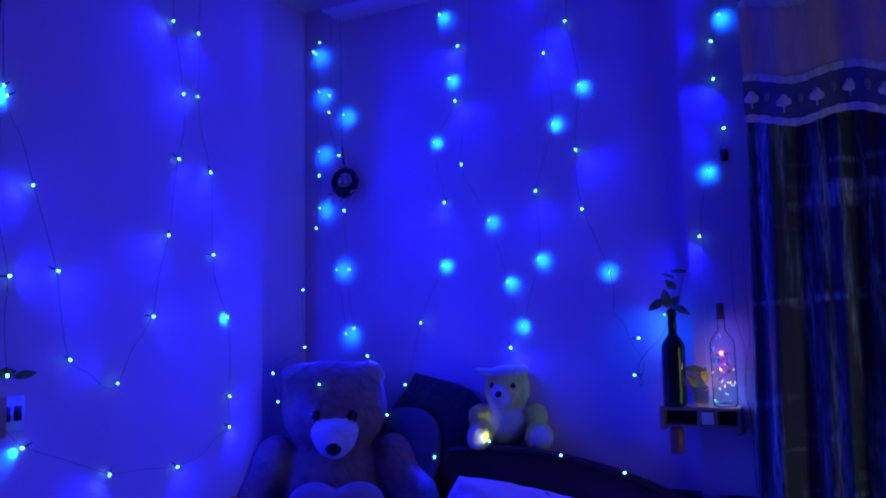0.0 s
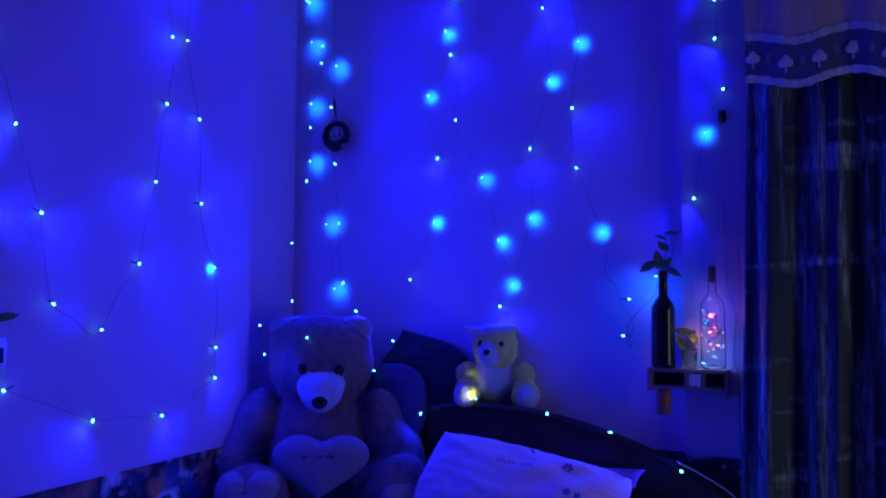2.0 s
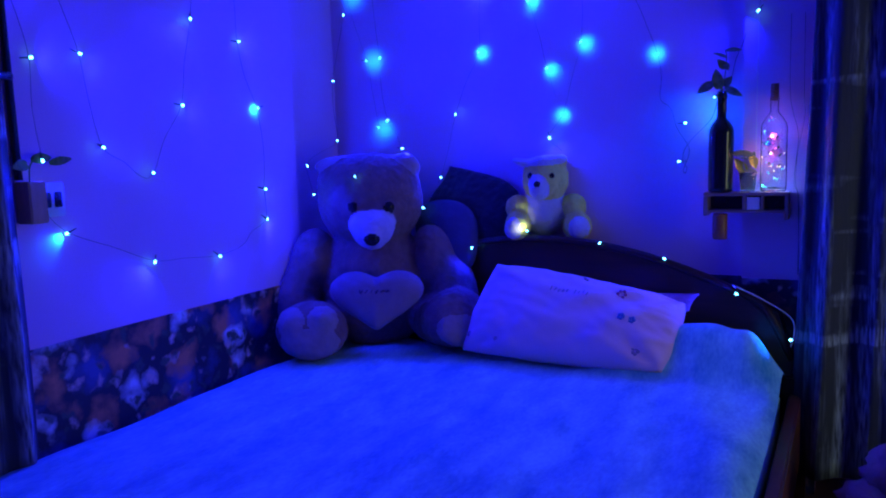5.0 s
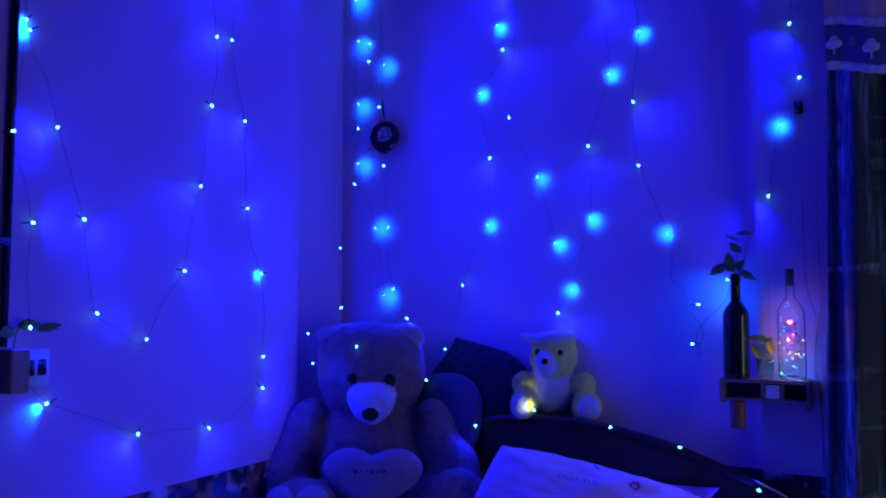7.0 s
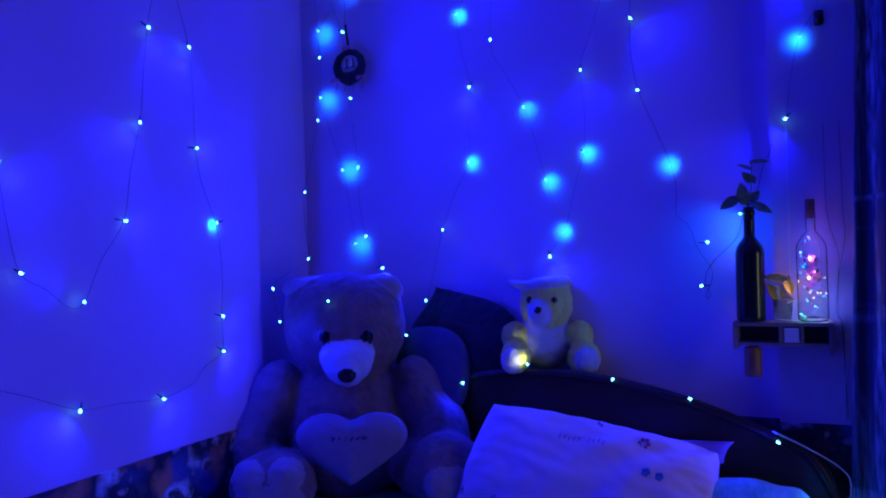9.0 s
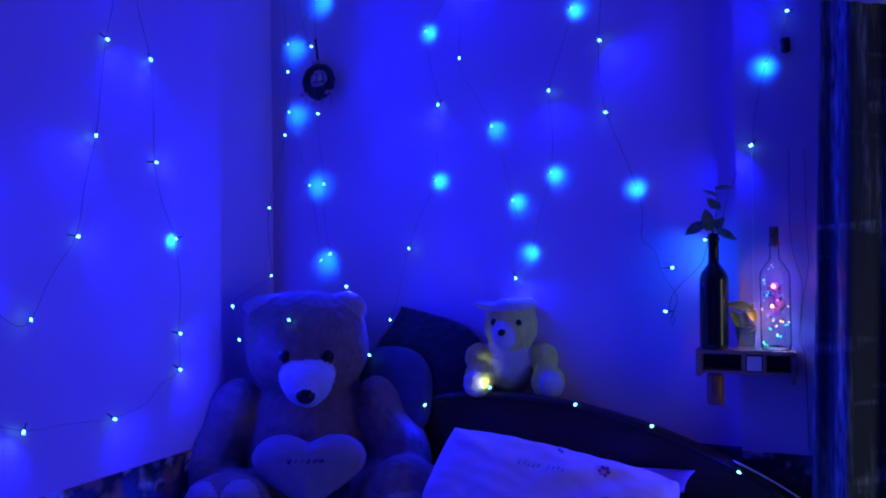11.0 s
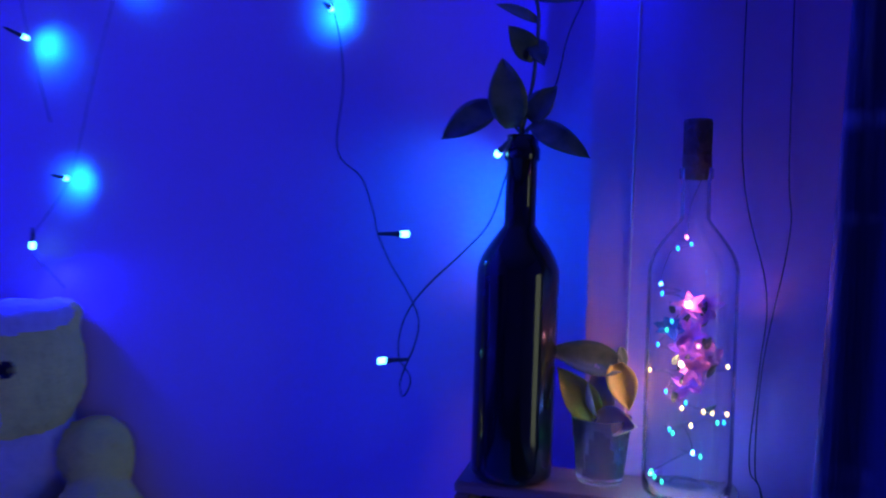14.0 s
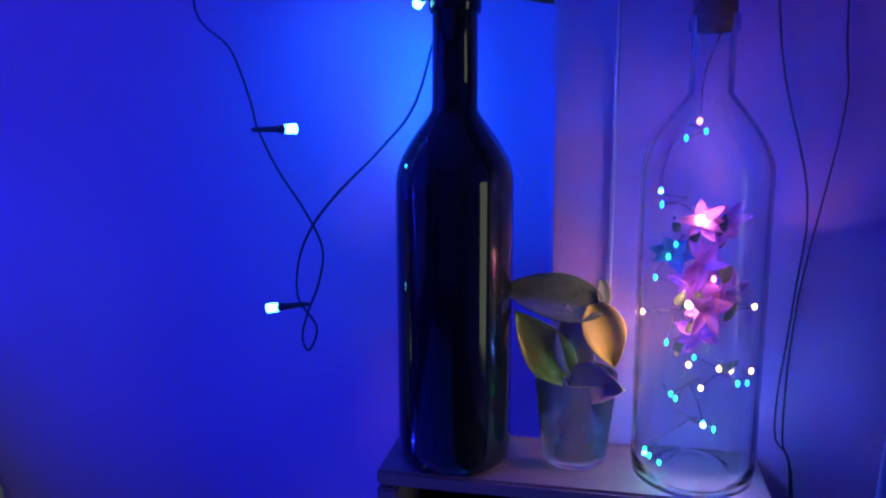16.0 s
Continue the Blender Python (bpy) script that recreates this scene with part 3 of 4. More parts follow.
def make_cushion(name, label, mat, corners, d, fuzz, sharp):
    """A plump square cushion spanned between four corners (left, bottom, right, top); all but the sharp ones are rounded off."""
    ob = thing(name, label, "cushion")
    a, b, c, e = (Vector(p) for p in corners)
    out = (b - a + c - e).cross(e - a + c - b).normalized()

    def side(s):
        def f(i, j):
            u, v = 2 * i - 1, 2 * j - 1
            top = min(1, max(0, (v - u) / 2)) ** 2
            k = 0.95 * (1 - sharp * top)
            x, y = u * math.sqrt(1 - k * v * v / 2), v * math.sqrt(1 - k * u * u / 2)
            i, j = (x + 1) / 2, (y + 1) / 2
            p = (a * (1 - i) + b * i) * (1 - j) + (e * (1 - i) + c * i) * j
            fat = (max(0, 1 - abs(u) ** 2.4) ** 0.5) * (max(0, 1 - abs(v) ** 2.4) ** 0.5)
            p += (e - a + c - b).normalized() * (0.05 * (1 - u * u) * max(0, v) ** 2)
            shag = fuzz * (noise.noise(p * 40) + 0.8 * noise.noise(p * 95))
            return p + out * (s * (d * fat + 0.004) + fat * 0.012 * noise.noise(p * 9) + shag) + Vector((shag, 0, shag * 0.6))
        return f

    bm = grid(64, 64, side(1))
    grid(64, 64, side(-1), bm)
    bmesh.ops.remove_doubles(bm, verts=bm.verts, dist=0.003)
    edge = [g for g in bm.edges if g.is_boundary]
    if edge:
        bmesh.ops.bridge_loops(bm, edges=edge)
    bmesh.ops.recalc_face_normals(bm, faces=bm.faces)
    part("cover", bm, mat, ob)
    return ob


make_cushion("black_cushion", "black plush cushion propped on its corner by the bear", FUR_BLACK, [(-1.65, 2.740, 1.10), (-1.34, 2.690, 0.86), (-1.07, 2.735, 1.15), (-1.495, 2.785, 1.362)], 0.052, 0.0035, 0.9)
make_cushion("navy_cushion", "dark blue cushion propped behind the teddy bear", CLOTH_NAVY, [(-1.64, 2.690, 1.11), (-1.46, 2.625, 0.88), (-1.27, 2.645, 1.04), (-1.52, 2.700, 1.275)], 0.042, 0.001, 0.1)


# ---- shelf with bottles ----
def make_shelf():
    ob = thing("wall_shelf", "small brown wooden wall shelf with open compartments", "shelf", (-0.39, 2.71, 1.175))
    part("top", slab((-0.127, -0.030, 0.064), (0.129, 0.044, 0.075), 0.002), PLY, ob, smooth=False)
    part("bottom", slab((-0.123, -0.024, 0.010), (0.116, 0.044, 0.018), 0.002), PLY, ob, smooth=False)
    part("side_panel", slab((-0.127, -0.030, 0.0), (-0.113, 0.044, 0.0625), 0.002), PLY, ob, smooth=False)
    part("side_panel", slab((0.117, -0.030, -0.012), (0.129, 0.044, 0.0625), 0.002), PLY, ob, smooth=False)
    part("divider", slab((-0.008, -0.026, 0.019), (0.004, 0.044, 0.0625), 0.002), PLY, ob, smooth=False)
    part("divider", slab((0.046, -0.026, 0.019), (0.056, 0.044, 0.0625), 0.002), PLY, ob, smooth=False)
    # Black panel put in for the shade inside the open compartments.
    part("dark_opening_panel", slab((-0.112, 0.030, 0.019), (0.115, 0.036, 0.0625)), BLACK, ob, smooth=False)
    part("white_card", slab((0.006, -0.024, 0.020), (0.044, -0.018, 0.060), 0.001), WHITE, ob, "white card in the middle compartment", smooth=False)
    return ob


make_shelf()
SHELF_Z = 1.251


def bottle_profile(r=0.0390, h=0.324, neck=0.0148, low=0.192, high=0.240):
    out = [(0, 0.012), (r * 0.55, 0.006), (r * 0.86, 0.0), (r * 0.97, 0.004), (r, 0.014)]
    out += [(r, 0.045 + (low - 0.045) * k / 5) for k in range(6)]
    for k in range(1, 13):
        a = k / 12
        out.append((neck + (r - neck) * (0.5 + 0.5 * math.cos(math.pi * a)) ** 0.55, low + (high - low) * a))
    out += [(neck, 0.26), (neck * 0.97, h - 0.022), (neck * 1.12, h - 0.020), (neck * 1.12, h - 0.012), (neck, h - 0.010), (neck, h)]
    return out


def make_dark_bottle():
    ob = thing("dark_bottle", "dark glass wine bottle used as a vase on the shelf", "bottle")
    ob.matrix_world = pose(-0.469, 2.713, SHELF_Z, 0, 0.6, 0)
    prof = bottle_profile()
    inner = [(max(0.0, r - 0.003), z + (0.004 if z < 0.02 else 0)) for r, z in prof][::-1]
    part("body", lathe(bmesh.new(), prof + inner, 48), GLASS_DARK, ob)
    part("lip_ring", lathe(bmesh.new(), [(0.0158, 0.300), (0.0168, 0.302), (0.0168, 0.310), (0.0158, 0.312)], 32), GLASS_DARK, ob)
    return ob


make_dark_bottle()


def leaf(bm, base, tip, width, droop=0.2, curl=0.15, mat=0, normal=(0, -1, 0.3), n=10):
    base, tip = Vector(base), Vector(tip)
    way = tip - base
    length = way.length
    side = way.normalized().cross(Vector(normal)).normalized()
    up = side.cross(way.normalized())

    def f(i, j):
        v = 2 * j - 1
        w = width * (math.sin(math.pi * min(1, i * 0.93 + 0.07)) ** 0.75) * (1.15 - 0.45 * i)
        return base + way * i + side * (w * v) + up * (droop * length * math.sin(math.pi * i) * 0.5 - curl * width * (1 - v * v) + 0.0)

    return grid(n, 6, f, bm, mat)


def make_money_plant():
    ob = thing("money_plant", "money plant cutting with dark green variegated leaves", "plant", (-0.470, 2.713, SHELF_Z))
    bm = bmesh.new()
    tube(bm, [(0, 0, 0.18), (0.002, -0.002, 0.325), (0.012, 0.0, 0.37), (0.016, 0.002, 0.43), (0.012, 0.004, 0.455)], 0.0020)
    for tip in ((0.008, 0, 0.345), (0.014, 0.0, 0.335), (-0.020, -0.006, 0.350)):
        tube(bm, [(0.003, 0, 0.325), tip], 0.0014)
    part("stem", bm, LEAF, ob)
    for base, tip, w in (
        ((-0.020, -0.006, 0.352), (-0.072, -0.010, 0.320), 0.017),
        ((-0.004, -0.010, 0.330), (-0.014, -0.016, 0.394), 0.019),
        ((0.010, -0.002, 0.338), (0.036, -0.006, 0.368), 0.014),
        ((0.013, -0.004, 0.334), (0.068, -0.012, 0.302), 0.013),
        ((0.014, 0.0, 0.394), (-0.010, -0.010, 0.424), 0.013),
        ((0.014, 0.0, 0.412), (0.024, -0.012, 0.386), 0.010),
        ((0.016, 0.004, 0.430), (-0.024, -0.004, 0.446), 0.006),
        ((0.014, 0.004, 0.452), (0.064, 0.004, 0.448), 0.008),
    ):
        thicken(part("leaf", leaf(bmesh.new(), base, tip, w), LEAF, ob), 0.0006)
    return ob


make_money_plant()


def make_clear_bottle():
    ob = thing("clear_bottle", "clear glass bottle with coloured micro lights and flowers", "bottle", (-0.309, 2.712, SHELF_Z))
    prof = bottle_profile(0.0395, 0.305, 0.0130, 0.200, 0.249)
    inner = [(max(0.0, r - 0.0032), z + (0.004 if z < 0.02 else 0)) for r, z in prof][::-1]
    part("body", lathe(bmesh.new(), prof + inner, 56), GLASS_CLEAR, ob).visible_shadow = False
    part("cork", lathe(bmesh.new(), [(0, 0.284), (0.0098, 0.284), (0.0112, 0.30), (0.0122, 0.306), (0.0125, 0.334), (0.0118, 0.337), (0, 0.337)], 24), CORK, ob, "cork stopper with battery switch")
    rng = random.Random(4)
    tones = {"pink": glow("micro_pink", (1.0, 0.22, 0.42), 6), "warm": glow("micro_warm", (1.0, 0.60, 0.22), 6), "green": glow("micro_green", (0.04, 1.0, 0.35), 3), "cyan": glow("micro_cyan", (0.02, 0.50, 1.0), 3.5)}
    beads = [
        ("pink", -0.007, 0.232), ("cyan", -0.003, 0.226), ("cyan", -0.014, 0.222), ("cyan", -0.027, 0.191), ("cyan", -0.026, 0.182), ("pink", -0.004, 0.174), ("cyan", -0.017, 0.158), ("green", -0.021, 0.150),
        ("cyan", -0.028, 0.136), ("pink", 0.006, 0.137), ("pink", -0.008, 0.121), ("warm", 0.031, 0.120), ("warm", -0.035, 0.111), ("cyan", -0.020, 0.095), ("cyan", -0.003, 0.086), ("warm", -0.006, 0.081),
        ("warm", 0.012, 0.080), ("warm", 0.019, 0.079), ("warm", 0.032, 0.078), ("cyan", 0.029, 0.071), ("green", 0.024, 0.070), ("warm", 0.002, 0.066), ("cyan", -0.016, 0.061), ("green", -0.013, 0.058),
        ("green", 0.004, 0.043), ("green", 0.011, 0.039), ("green", -0.030, 0.021), ("green", -0.021, 0.013), ("green", -0.027, 0.016),
    ]
    pts = [(0.004, 0, 0.284), (-0.004, 0.002, 0.26)]
    for k, (tone, x, z) in enumerate(beads):
        deep = math.sqrt(max(0, 0.035**2 - x * x))
        y = max(-0.012, -0.6 * deep) if k % 4 else -0.4 * deep
        part("micro_light", blob(bmesh.new(), (x, y, z), (0.0017, 0.0017, 0.0021) if tone in ("pink", "warm") else (0.0013, 0.0013, 0.0022), seg=8), tones[tone], ob)
        pts += [(x, y + 0.0018, z), (0.7 * x + rng.uniform(-0.012, 0.012), min(0.02, deep), z - rng.uniform(0.002, 0.010))]
    bm = bmesh.new()
    tube(bm, pts, 0.0005, 5, 4)
    part("light_wire", bm, SILVER, ob, "thin silver light wire")
    for c, m, n in (((-0.003, -0.010, 0.172), PETAL_PINK, 9), ((-0.018, -0.008, 0.152), INK_BLUE, 8), ((0.000, -0.012, 0.145), PETAL, 8), ((0.002, -0.014, 0.118), PETAL_PINK, 9), ((-0.004, 0.004, 0.130), PETAL, 8), ((0.016, -0.002, 0.126), PETAL, 8), ((0.014, 0.0, 0.170), PETAL, 8), ((0.000, -0.010, 0.102), PETAL, 7)):
        bm = bmesh.new()
        for k in range(n):
            a = 2 * math.pi * k / n + rng.uniform(-0.5, 0.5)
            long = rng.uniform(0.010, 0.018)
            leaf(bm, c, Vector(c) + Vector((long * math.cos(a), rng.uniform(-0.012, 0.008), long * math.sin(a))), rng.uniform(0.0035, 0.0055), rng.uniform(-0.3, 0.6), 0.5, n=8)
        thicken(part("flower", bm, m, ob), 0.0005)
    for k in range(14):
        a, z = rng.uniform(0, 6.28), rng.uniform(0.075, 0.165)
        c = Vector((0.016 * math.cos(a), 0.016 * math.sin(a), z))
        part("leaflet", leaf(bmesh.new(), c, c + Vector((rng.uniform(-0.012, 0.012), rng.uniform(-0.012, 0.012), 0.012)), 0.003, n=5), LEAF, ob)
    return ob


make_clear_bottle()
for x, z, tone, power, size in ((-0.004, 0.174, (1.0, 0.30, 0.50), 0.13, 0.0030), (-0.008, 0.121, (1.0, 0.44, 0.48), 0.16, 0.0024), (0.004, 0.043, (0.10, 0.22, 1.0), 0.24, 0.0018), (-0.027, 0.191, (0.06, 0.2, 1.0), 0.05, 0.0015), (-0.030, 0.021, (0.05, 1.0, 0.35), 0.010, 0.0015)):
    d = bpy.data.lights.new("micro_light_lamp", "POINT")
    d.energy, d.color, d.shadow_soft_size = power, tone, size
    new("micro_light_lamp", d).location = (-0.309 + x, 2.696, SHELF_Z + z)


def make_tumbler():
    ob = thing("glass_tumbler", "small clear glass holding yellowed plant leaves", "glass", (-0.386, 2.722, SHELF_Z))
    prof = [(0, 0.001), (0.017, 0.001), (0.0185, 0.004), (0.0235, 0.058), (0.022, 0.058), (0.017, 0.007), (0, 0.006)]
    part("cup", lathe(bmesh.new(), [(r * 1.2, z * 1.08) for r, z in prof], 32), CUP, ob).visible_shadow = False
    for base, tip, w, m, normal in (
        ((0.018, -0.006, 0.112), (-0.052, -0.014, 0.124), 0.017, LEAF, (0, -1, 0.5)),
        ((-0.004, -0.004, 0.058), (-0.040, -0.014, 0.108), 0.017, LEAF_YELLOW, (0.2, -1, 0.2)),
        ((0.002, 0.0, 0.060), (-0.006, -0.010, 0.112), 0.014, LEAF_PINK, (0, -1, 0.1)),
        ((0.012, -0.008, 0.114), (0.026, -0.018, 0.074), 0.015, LEAF_YELLOW, (0.3, -1, 0)),
        ((-0.004, -0.012, 0.064), (0.032, -0.022, 0.060), 0.014, LEAF_PALE, (0, -1, 0.2)),
        ((0.016, 0.002, 0.128), (0.018, 0.0, 0.104), 0.006, LEAF, (0.6, -1, 0)),
    ):
        thicken(part("leaf", leaf(bmesh.new(), base, tip, w, 0.15, 0.5, normal=normal, n=14), m, ob), 0.0007)
    bm = bmesh.new()
    for k in range(5):
        tube(bm, [(0.008 * math.cos(k), 0.008 * math.sin(k * 2), 0.008), (0.006 * math.sin(k), 0.004, 0.03), (0.004 * k - 0.008, -0.004, 0.06)], 0.0009)
    part("stems", bm, LEAF_PINK, ob)
    return ob


make_tumbler()


def make_hanging_roll():
    ob = thing("hanging_block", "orange-brown turned wooden block hanging under the shelf", "ornament", (-0.467, 2.70, 1.097))
    part("block", lathe(bmesh.new(), [(0, 0), (0.021, 0), (0.0235, 0.004), (0.024, 0.04), (0.0235, 0.078), (0.020, 0.084), (0, 0.084)], 20), AMBER, ob)
    bm = bmesh.new()
    tube(bm, [(0, 0, 0.082), (0.001, 0, 0.090), (0, 0, 0.095)], 0.001)
    part("loop", bm, CORD, ob)
    return ob


make_hanging_roll()


# ---- string lights ----
def make_led_meshes():
    tip = lathe(bmesh.new(), [(0.0031, 0), (0.0034, 0.005), (0.0033, 0.0084), (0.0020, 0.0092), (0, 0.0084)], 12)
    base = lathe(bmesh.new(), [(0.0010, -0.022), (0.0017, -0.020), (0.0024, -0.004), (0.0032, -0.002), (0.0032, 0.001), (0.0029, 0.0015)], 10)
    me = []
    for name, bm, m in (("bulb", tip, LED_GLOW), ("socket", base, WIRE)):
        for f in bm.faces:
            f.smooth = True
        d = bpy.data.meshes.new(name)
        bm.to_mesh(d)
        bm.free()
        d.materials.append(m)
        me.append(d)
    return me


BULB, SOCKET = make_led_meshes()
LAMP_OUT = bpy.data.lights.new("led_out", "SPOT")
LAMP_OUT.energy, LAMP_OUT.color, LAMP_OUT.spot_size, LAMP_OUT.spot_blend, LAMP_OUT.shadow_soft_size = LED_OUT, BLUE, radians(170), 0.8, 0.0015
# Wall and beam lamps: same bulbs, with the cyan glow core put into lamp colour.
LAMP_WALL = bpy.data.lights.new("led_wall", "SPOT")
LAMP_WALL.energy, LAMP_WALL.color, LAMP_WALL.spot_size, LAMP_WALL.spot_blend, LAMP_WALL.shadow_soft_size = LED_WALL, OVERBRIGHT_BLUE, radians(135), 1.0, 0.0015
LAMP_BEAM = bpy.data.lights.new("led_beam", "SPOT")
LAMP_BEAM.energy, LAMP_BEAM.color, LAMP_BEAM.spot_size, LAMP_BEAM.spot_blend, LAMP_BEAM.shadow_soft_size = LED_BEAM, OVERBRIGHT_BLUE, radians(110), 0.9, 0.0015
# Added pale colour on one blue bulb, imitating the yellow plush glowing under it.
LAMP_PLUSH_GLOW = bpy.data.lights.new("plush_glow_lamp", "SPOT")
LAMP_PLUSH_GLOW.energy, LAMP_PLUSH_GLOW.color, LAMP_PLUSH_GLOW.spot_size, LAMP_PLUSH_GLOW.spot_blend, LAMP_PLUSH_GLOW.shadow_soft_size = 0.12, (0.75, 0.95, 0.72), radians(140), 0.9, 0.0015
rng_led = random.Random(11)


def string_light(label, points, wire, out, facing=(), ways={}, thick=0.0006, beam=None, plain=-1):
    """A string of blue lights: bulbs at the points, a wire that runs along wire, out pointing into the room; facing: the bulbs that point at the wall."""
    ob = thing("string_light", label, "fairy lights", group="blue fairy light strings")
    bm = bmesh.new()
    line = []
    for k, p in enumerate(wire):
        line.append(p)
        if k + 1 < len(wire):
            a, b = Vector(p), Vector(wire[k + 1])
            if (b - a).length > 0.12:
                w = (a + b) / 2 + Vector((rng_led.uniform(-0.012, 0.012), rng_led.uniform(-0.006, 0.006), 0))
                line.append(tuple(w))
    tube(bm, line, thick, 4, 5)
    part("wire", bm, WIRE, ob)
    out = Vector(out)
    for k, p in enumerate(points):
        way = Vector((rng_led.uniform(-0.9, 0.9), rng_led.uniform(-0.9, 0.9), rng_led.uniform(-1.1, 0.2)))
        way = way - out * way.dot(out)
        way = (-out + 0.25 * way if k in facing else 0.55 * out + way).normalized()
        way = Vector(ways[k]).normalized() if k in ways else way
        at = Vector(p) + (out * 0.012 if k in facing else Vector())
        turn = way.to_track_quat("Z", "Y").to_matrix().to_4x4()
        bulb = new("bulb", BULB)
        bulb.parent = ob
        bulb.matrix_local = Matrix.Translation(at) @ turn
        socket = new("socket", SOCKET)
        socket.parent = bulb
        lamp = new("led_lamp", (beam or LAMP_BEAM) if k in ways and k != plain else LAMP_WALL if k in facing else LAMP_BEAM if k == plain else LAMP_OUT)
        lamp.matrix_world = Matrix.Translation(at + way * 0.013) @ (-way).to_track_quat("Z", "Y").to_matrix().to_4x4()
    return ob


def on_west(rows):
    return [(XL + 0.018, y, z) for y, z in rows]


def on_north(rows, y=2.776):
    return [(x, y, z) for x, z in rows]


loop = on_west([(1.31, 2.168), (1.40, 1.94), (1.48, 1.71), (1.53, 1.46), (1.70, 1.38), (1.83, 1.585), (1.895, 1.855), (1.93, 2.12), (1.949, 2.346), (1.902, 2.594)])
string_light("blue fairy lights swagged in a loop on the side wall", loop, on_west([(1.25, 2.9), *[p[1:] for p in loop[:4]], (1.655, 1.372), *[p[1:] for p in loop[4:]], (1.93, 2.9)]), (1, 0, 0), (0,))
drop = on_west([(2.017, 2.591), (2.021, 2.359), (2.086, 2.102), (2.10, 1.805), (2.176, 1.588), (2.19, 1.305), (2.19, 1.20), (1.945, 1.10), (1.68, 1.12), (1.40, 1.235)])
string_light("blue fairy lights hanging then swagged low on the side wall", drop, on_west([(2.02, 2.9), *[p[1:] for p in drop[:7]], (2.06, 1.12), *[p[1:] for p in drop[7:]], (1.33, 1.30)]), (1, 0, 0), (4,), {9: (-0.62, -0.62, -0.48)})
strip = on_west([(1.299, 2.193), (1.276, 1.904), (1.335, 1.685)]) + [(XL + 0.055, 1.318, 1.430)]
string_light("blue fairy lights hanging beside the wall switch", strip, on_west([(1.29, 2.9), *[p[1:] for p in strip[:3]]]) + strip[3:], (1, 0, 0), (0,))
corner = [(-1.86, 2.66, 2.76), (-1.88, 2.66, 2.71), (-1.861, 2.653, 2.178), (-1.866, 2.638, 1.956), (-1.864, 2.543, 1.696), (-1.825, 2.497, 1.468), (-1.825, 2.304, 1.381), (-1.833, 2.343, 1.274)]
string_light("blue fairy lights hanging in the room corner", corner, [(-1.85, 2.66, 2.9), *corner], (0.4, -0.9, 0), (), {k: (0.7, -0.7, 0.25 * (k % 3) - 0.3) for k in range(8)}, beam=LAMP_OUT)
second = [(-1.80, 2.64, 2.51), (-1.805, 2.64, 2.44), (-1.75, 2.63, 2.25), (-1.72, 2.62, 2.015), (-1.69, 2.61, 1.775), (-1.66, 2.60, 1.54), (-1.589, 2.573, 1.431)]
string_light("blue fairy lights hanging from the beam by the corner", second, [(-1.80, 2.65, 2.9), *second], (0.3, -0.95, 0))
# Extra string, added only to throw the corner glow patches of the hanging lights.
back = on_north([(-1.96, 2.769), (-1.93, 2.581), (-1.804, 2.461), (-1.93, 2.312), (-1.93, 2.063), (-1.845, 1.789), (-1.80, 1.52)], 2.76)
string_light("extra blue lights casting the glow patches in the corner", back, [(-1.94, 2.76, 2.9), *back], (0, -1, 0), (0, 1, 2, 3, 4, 5, 6))
third = on_north([(-1.342, 2.82), (-1.262, 2.675), (-1.305, 2.543), (-1.285, 2.448), (-1.378, 2.288), (-1.338, 2.038), (-1.351, 1.781), (-1.458, 1.553)]) + [(-1.498, 2.712, 1.313), (-1.541, 2.643, 1.201)]
string_light("blue fairy lights hanging on the headboard wall", third, [(-1.33, 2.776, 2.9), *third], (0, -1, 0), (0, 2, 4, 6), {8: (0.15, -0.97, 0.2), 9: (0.1, -0.9, 0.4)}, beam=LAMP_OUT)
fourth = [(-1.235, 2.717, 2.168), *on_north([ (-1.149, 1.947), (-1.081, 1.702)])]
string_light("blue fairy lights hanging on the headboard wall", fourth, [(-1.2, 2.776, 2.9), *fourth, (-1.05, 2.776, 1.60)], (0, -1, 0), (1, 2))
fifth = on_north([(-0.869, 2.82), (-0.904, 2.578), (-0.878, 2.291), (-0.955, 2.045), (-0.953, 1.783), (-1.023, 1.533), (-1.077, 1.454)])
string_light("blue fairy lights hanging on the headboard wall", fifth, [(-0.87, 2.776, 2.9), *fifth, (-1.03, 2.776, 1.40)], (0, -1, 0), (2, 4, 5))
sixth = on_north([(-0.81, 2.689), (-0.768, 2.428), (-0.794, 2.183), (-0.775, 1.955), (-0.685, 1.717)])
string_light("blue fairy lights hanging on the headboard wall", [*sixth, (-0.585, 2.712, 1.479), (-0.596, 2.712, 1.353), (-0.484, 2.70, 1.560)], [(-0.8, 2.776, 2.9), *sixth, (-0.672, 2.76, 1.566), (-0.638, 2.745, 1.535), (-0.622, 2.74, 1.497), (-0.618, 2.74, 1.479), (-0.604, 2.74, 1.449), (-0.584, 2.74, 1.418), (-0.572, 2.74, 1.391), (-0.576, 2.74, 1.365), (-0.586, 2.74, 1.341), (-0.591, 2.74, 1.322), (-0.587, 2.742, 1.311), (-0.580, 2.742, 1.330), (-0.592, 2.738, 1.353), (-0.590, 2.738, 1.382), (-0.578, 2.738, 1.408), (-0.557, 2.738, 1.433), (-0.523, 2.735, 1.465), (-0.498, 2.735, 1.496), (-0.479, 2.745, 1.56), (-0.43, 2.76, 1.68), (-0.40, 2.76, 1.8)], (0, -1, 0), (1, 4), {5: (0.90, 0.42, 0.0), 6: (-0.9, -0.35, -0.05), 7: (-0.6, 0.75, -0.5)}, 0.0010)
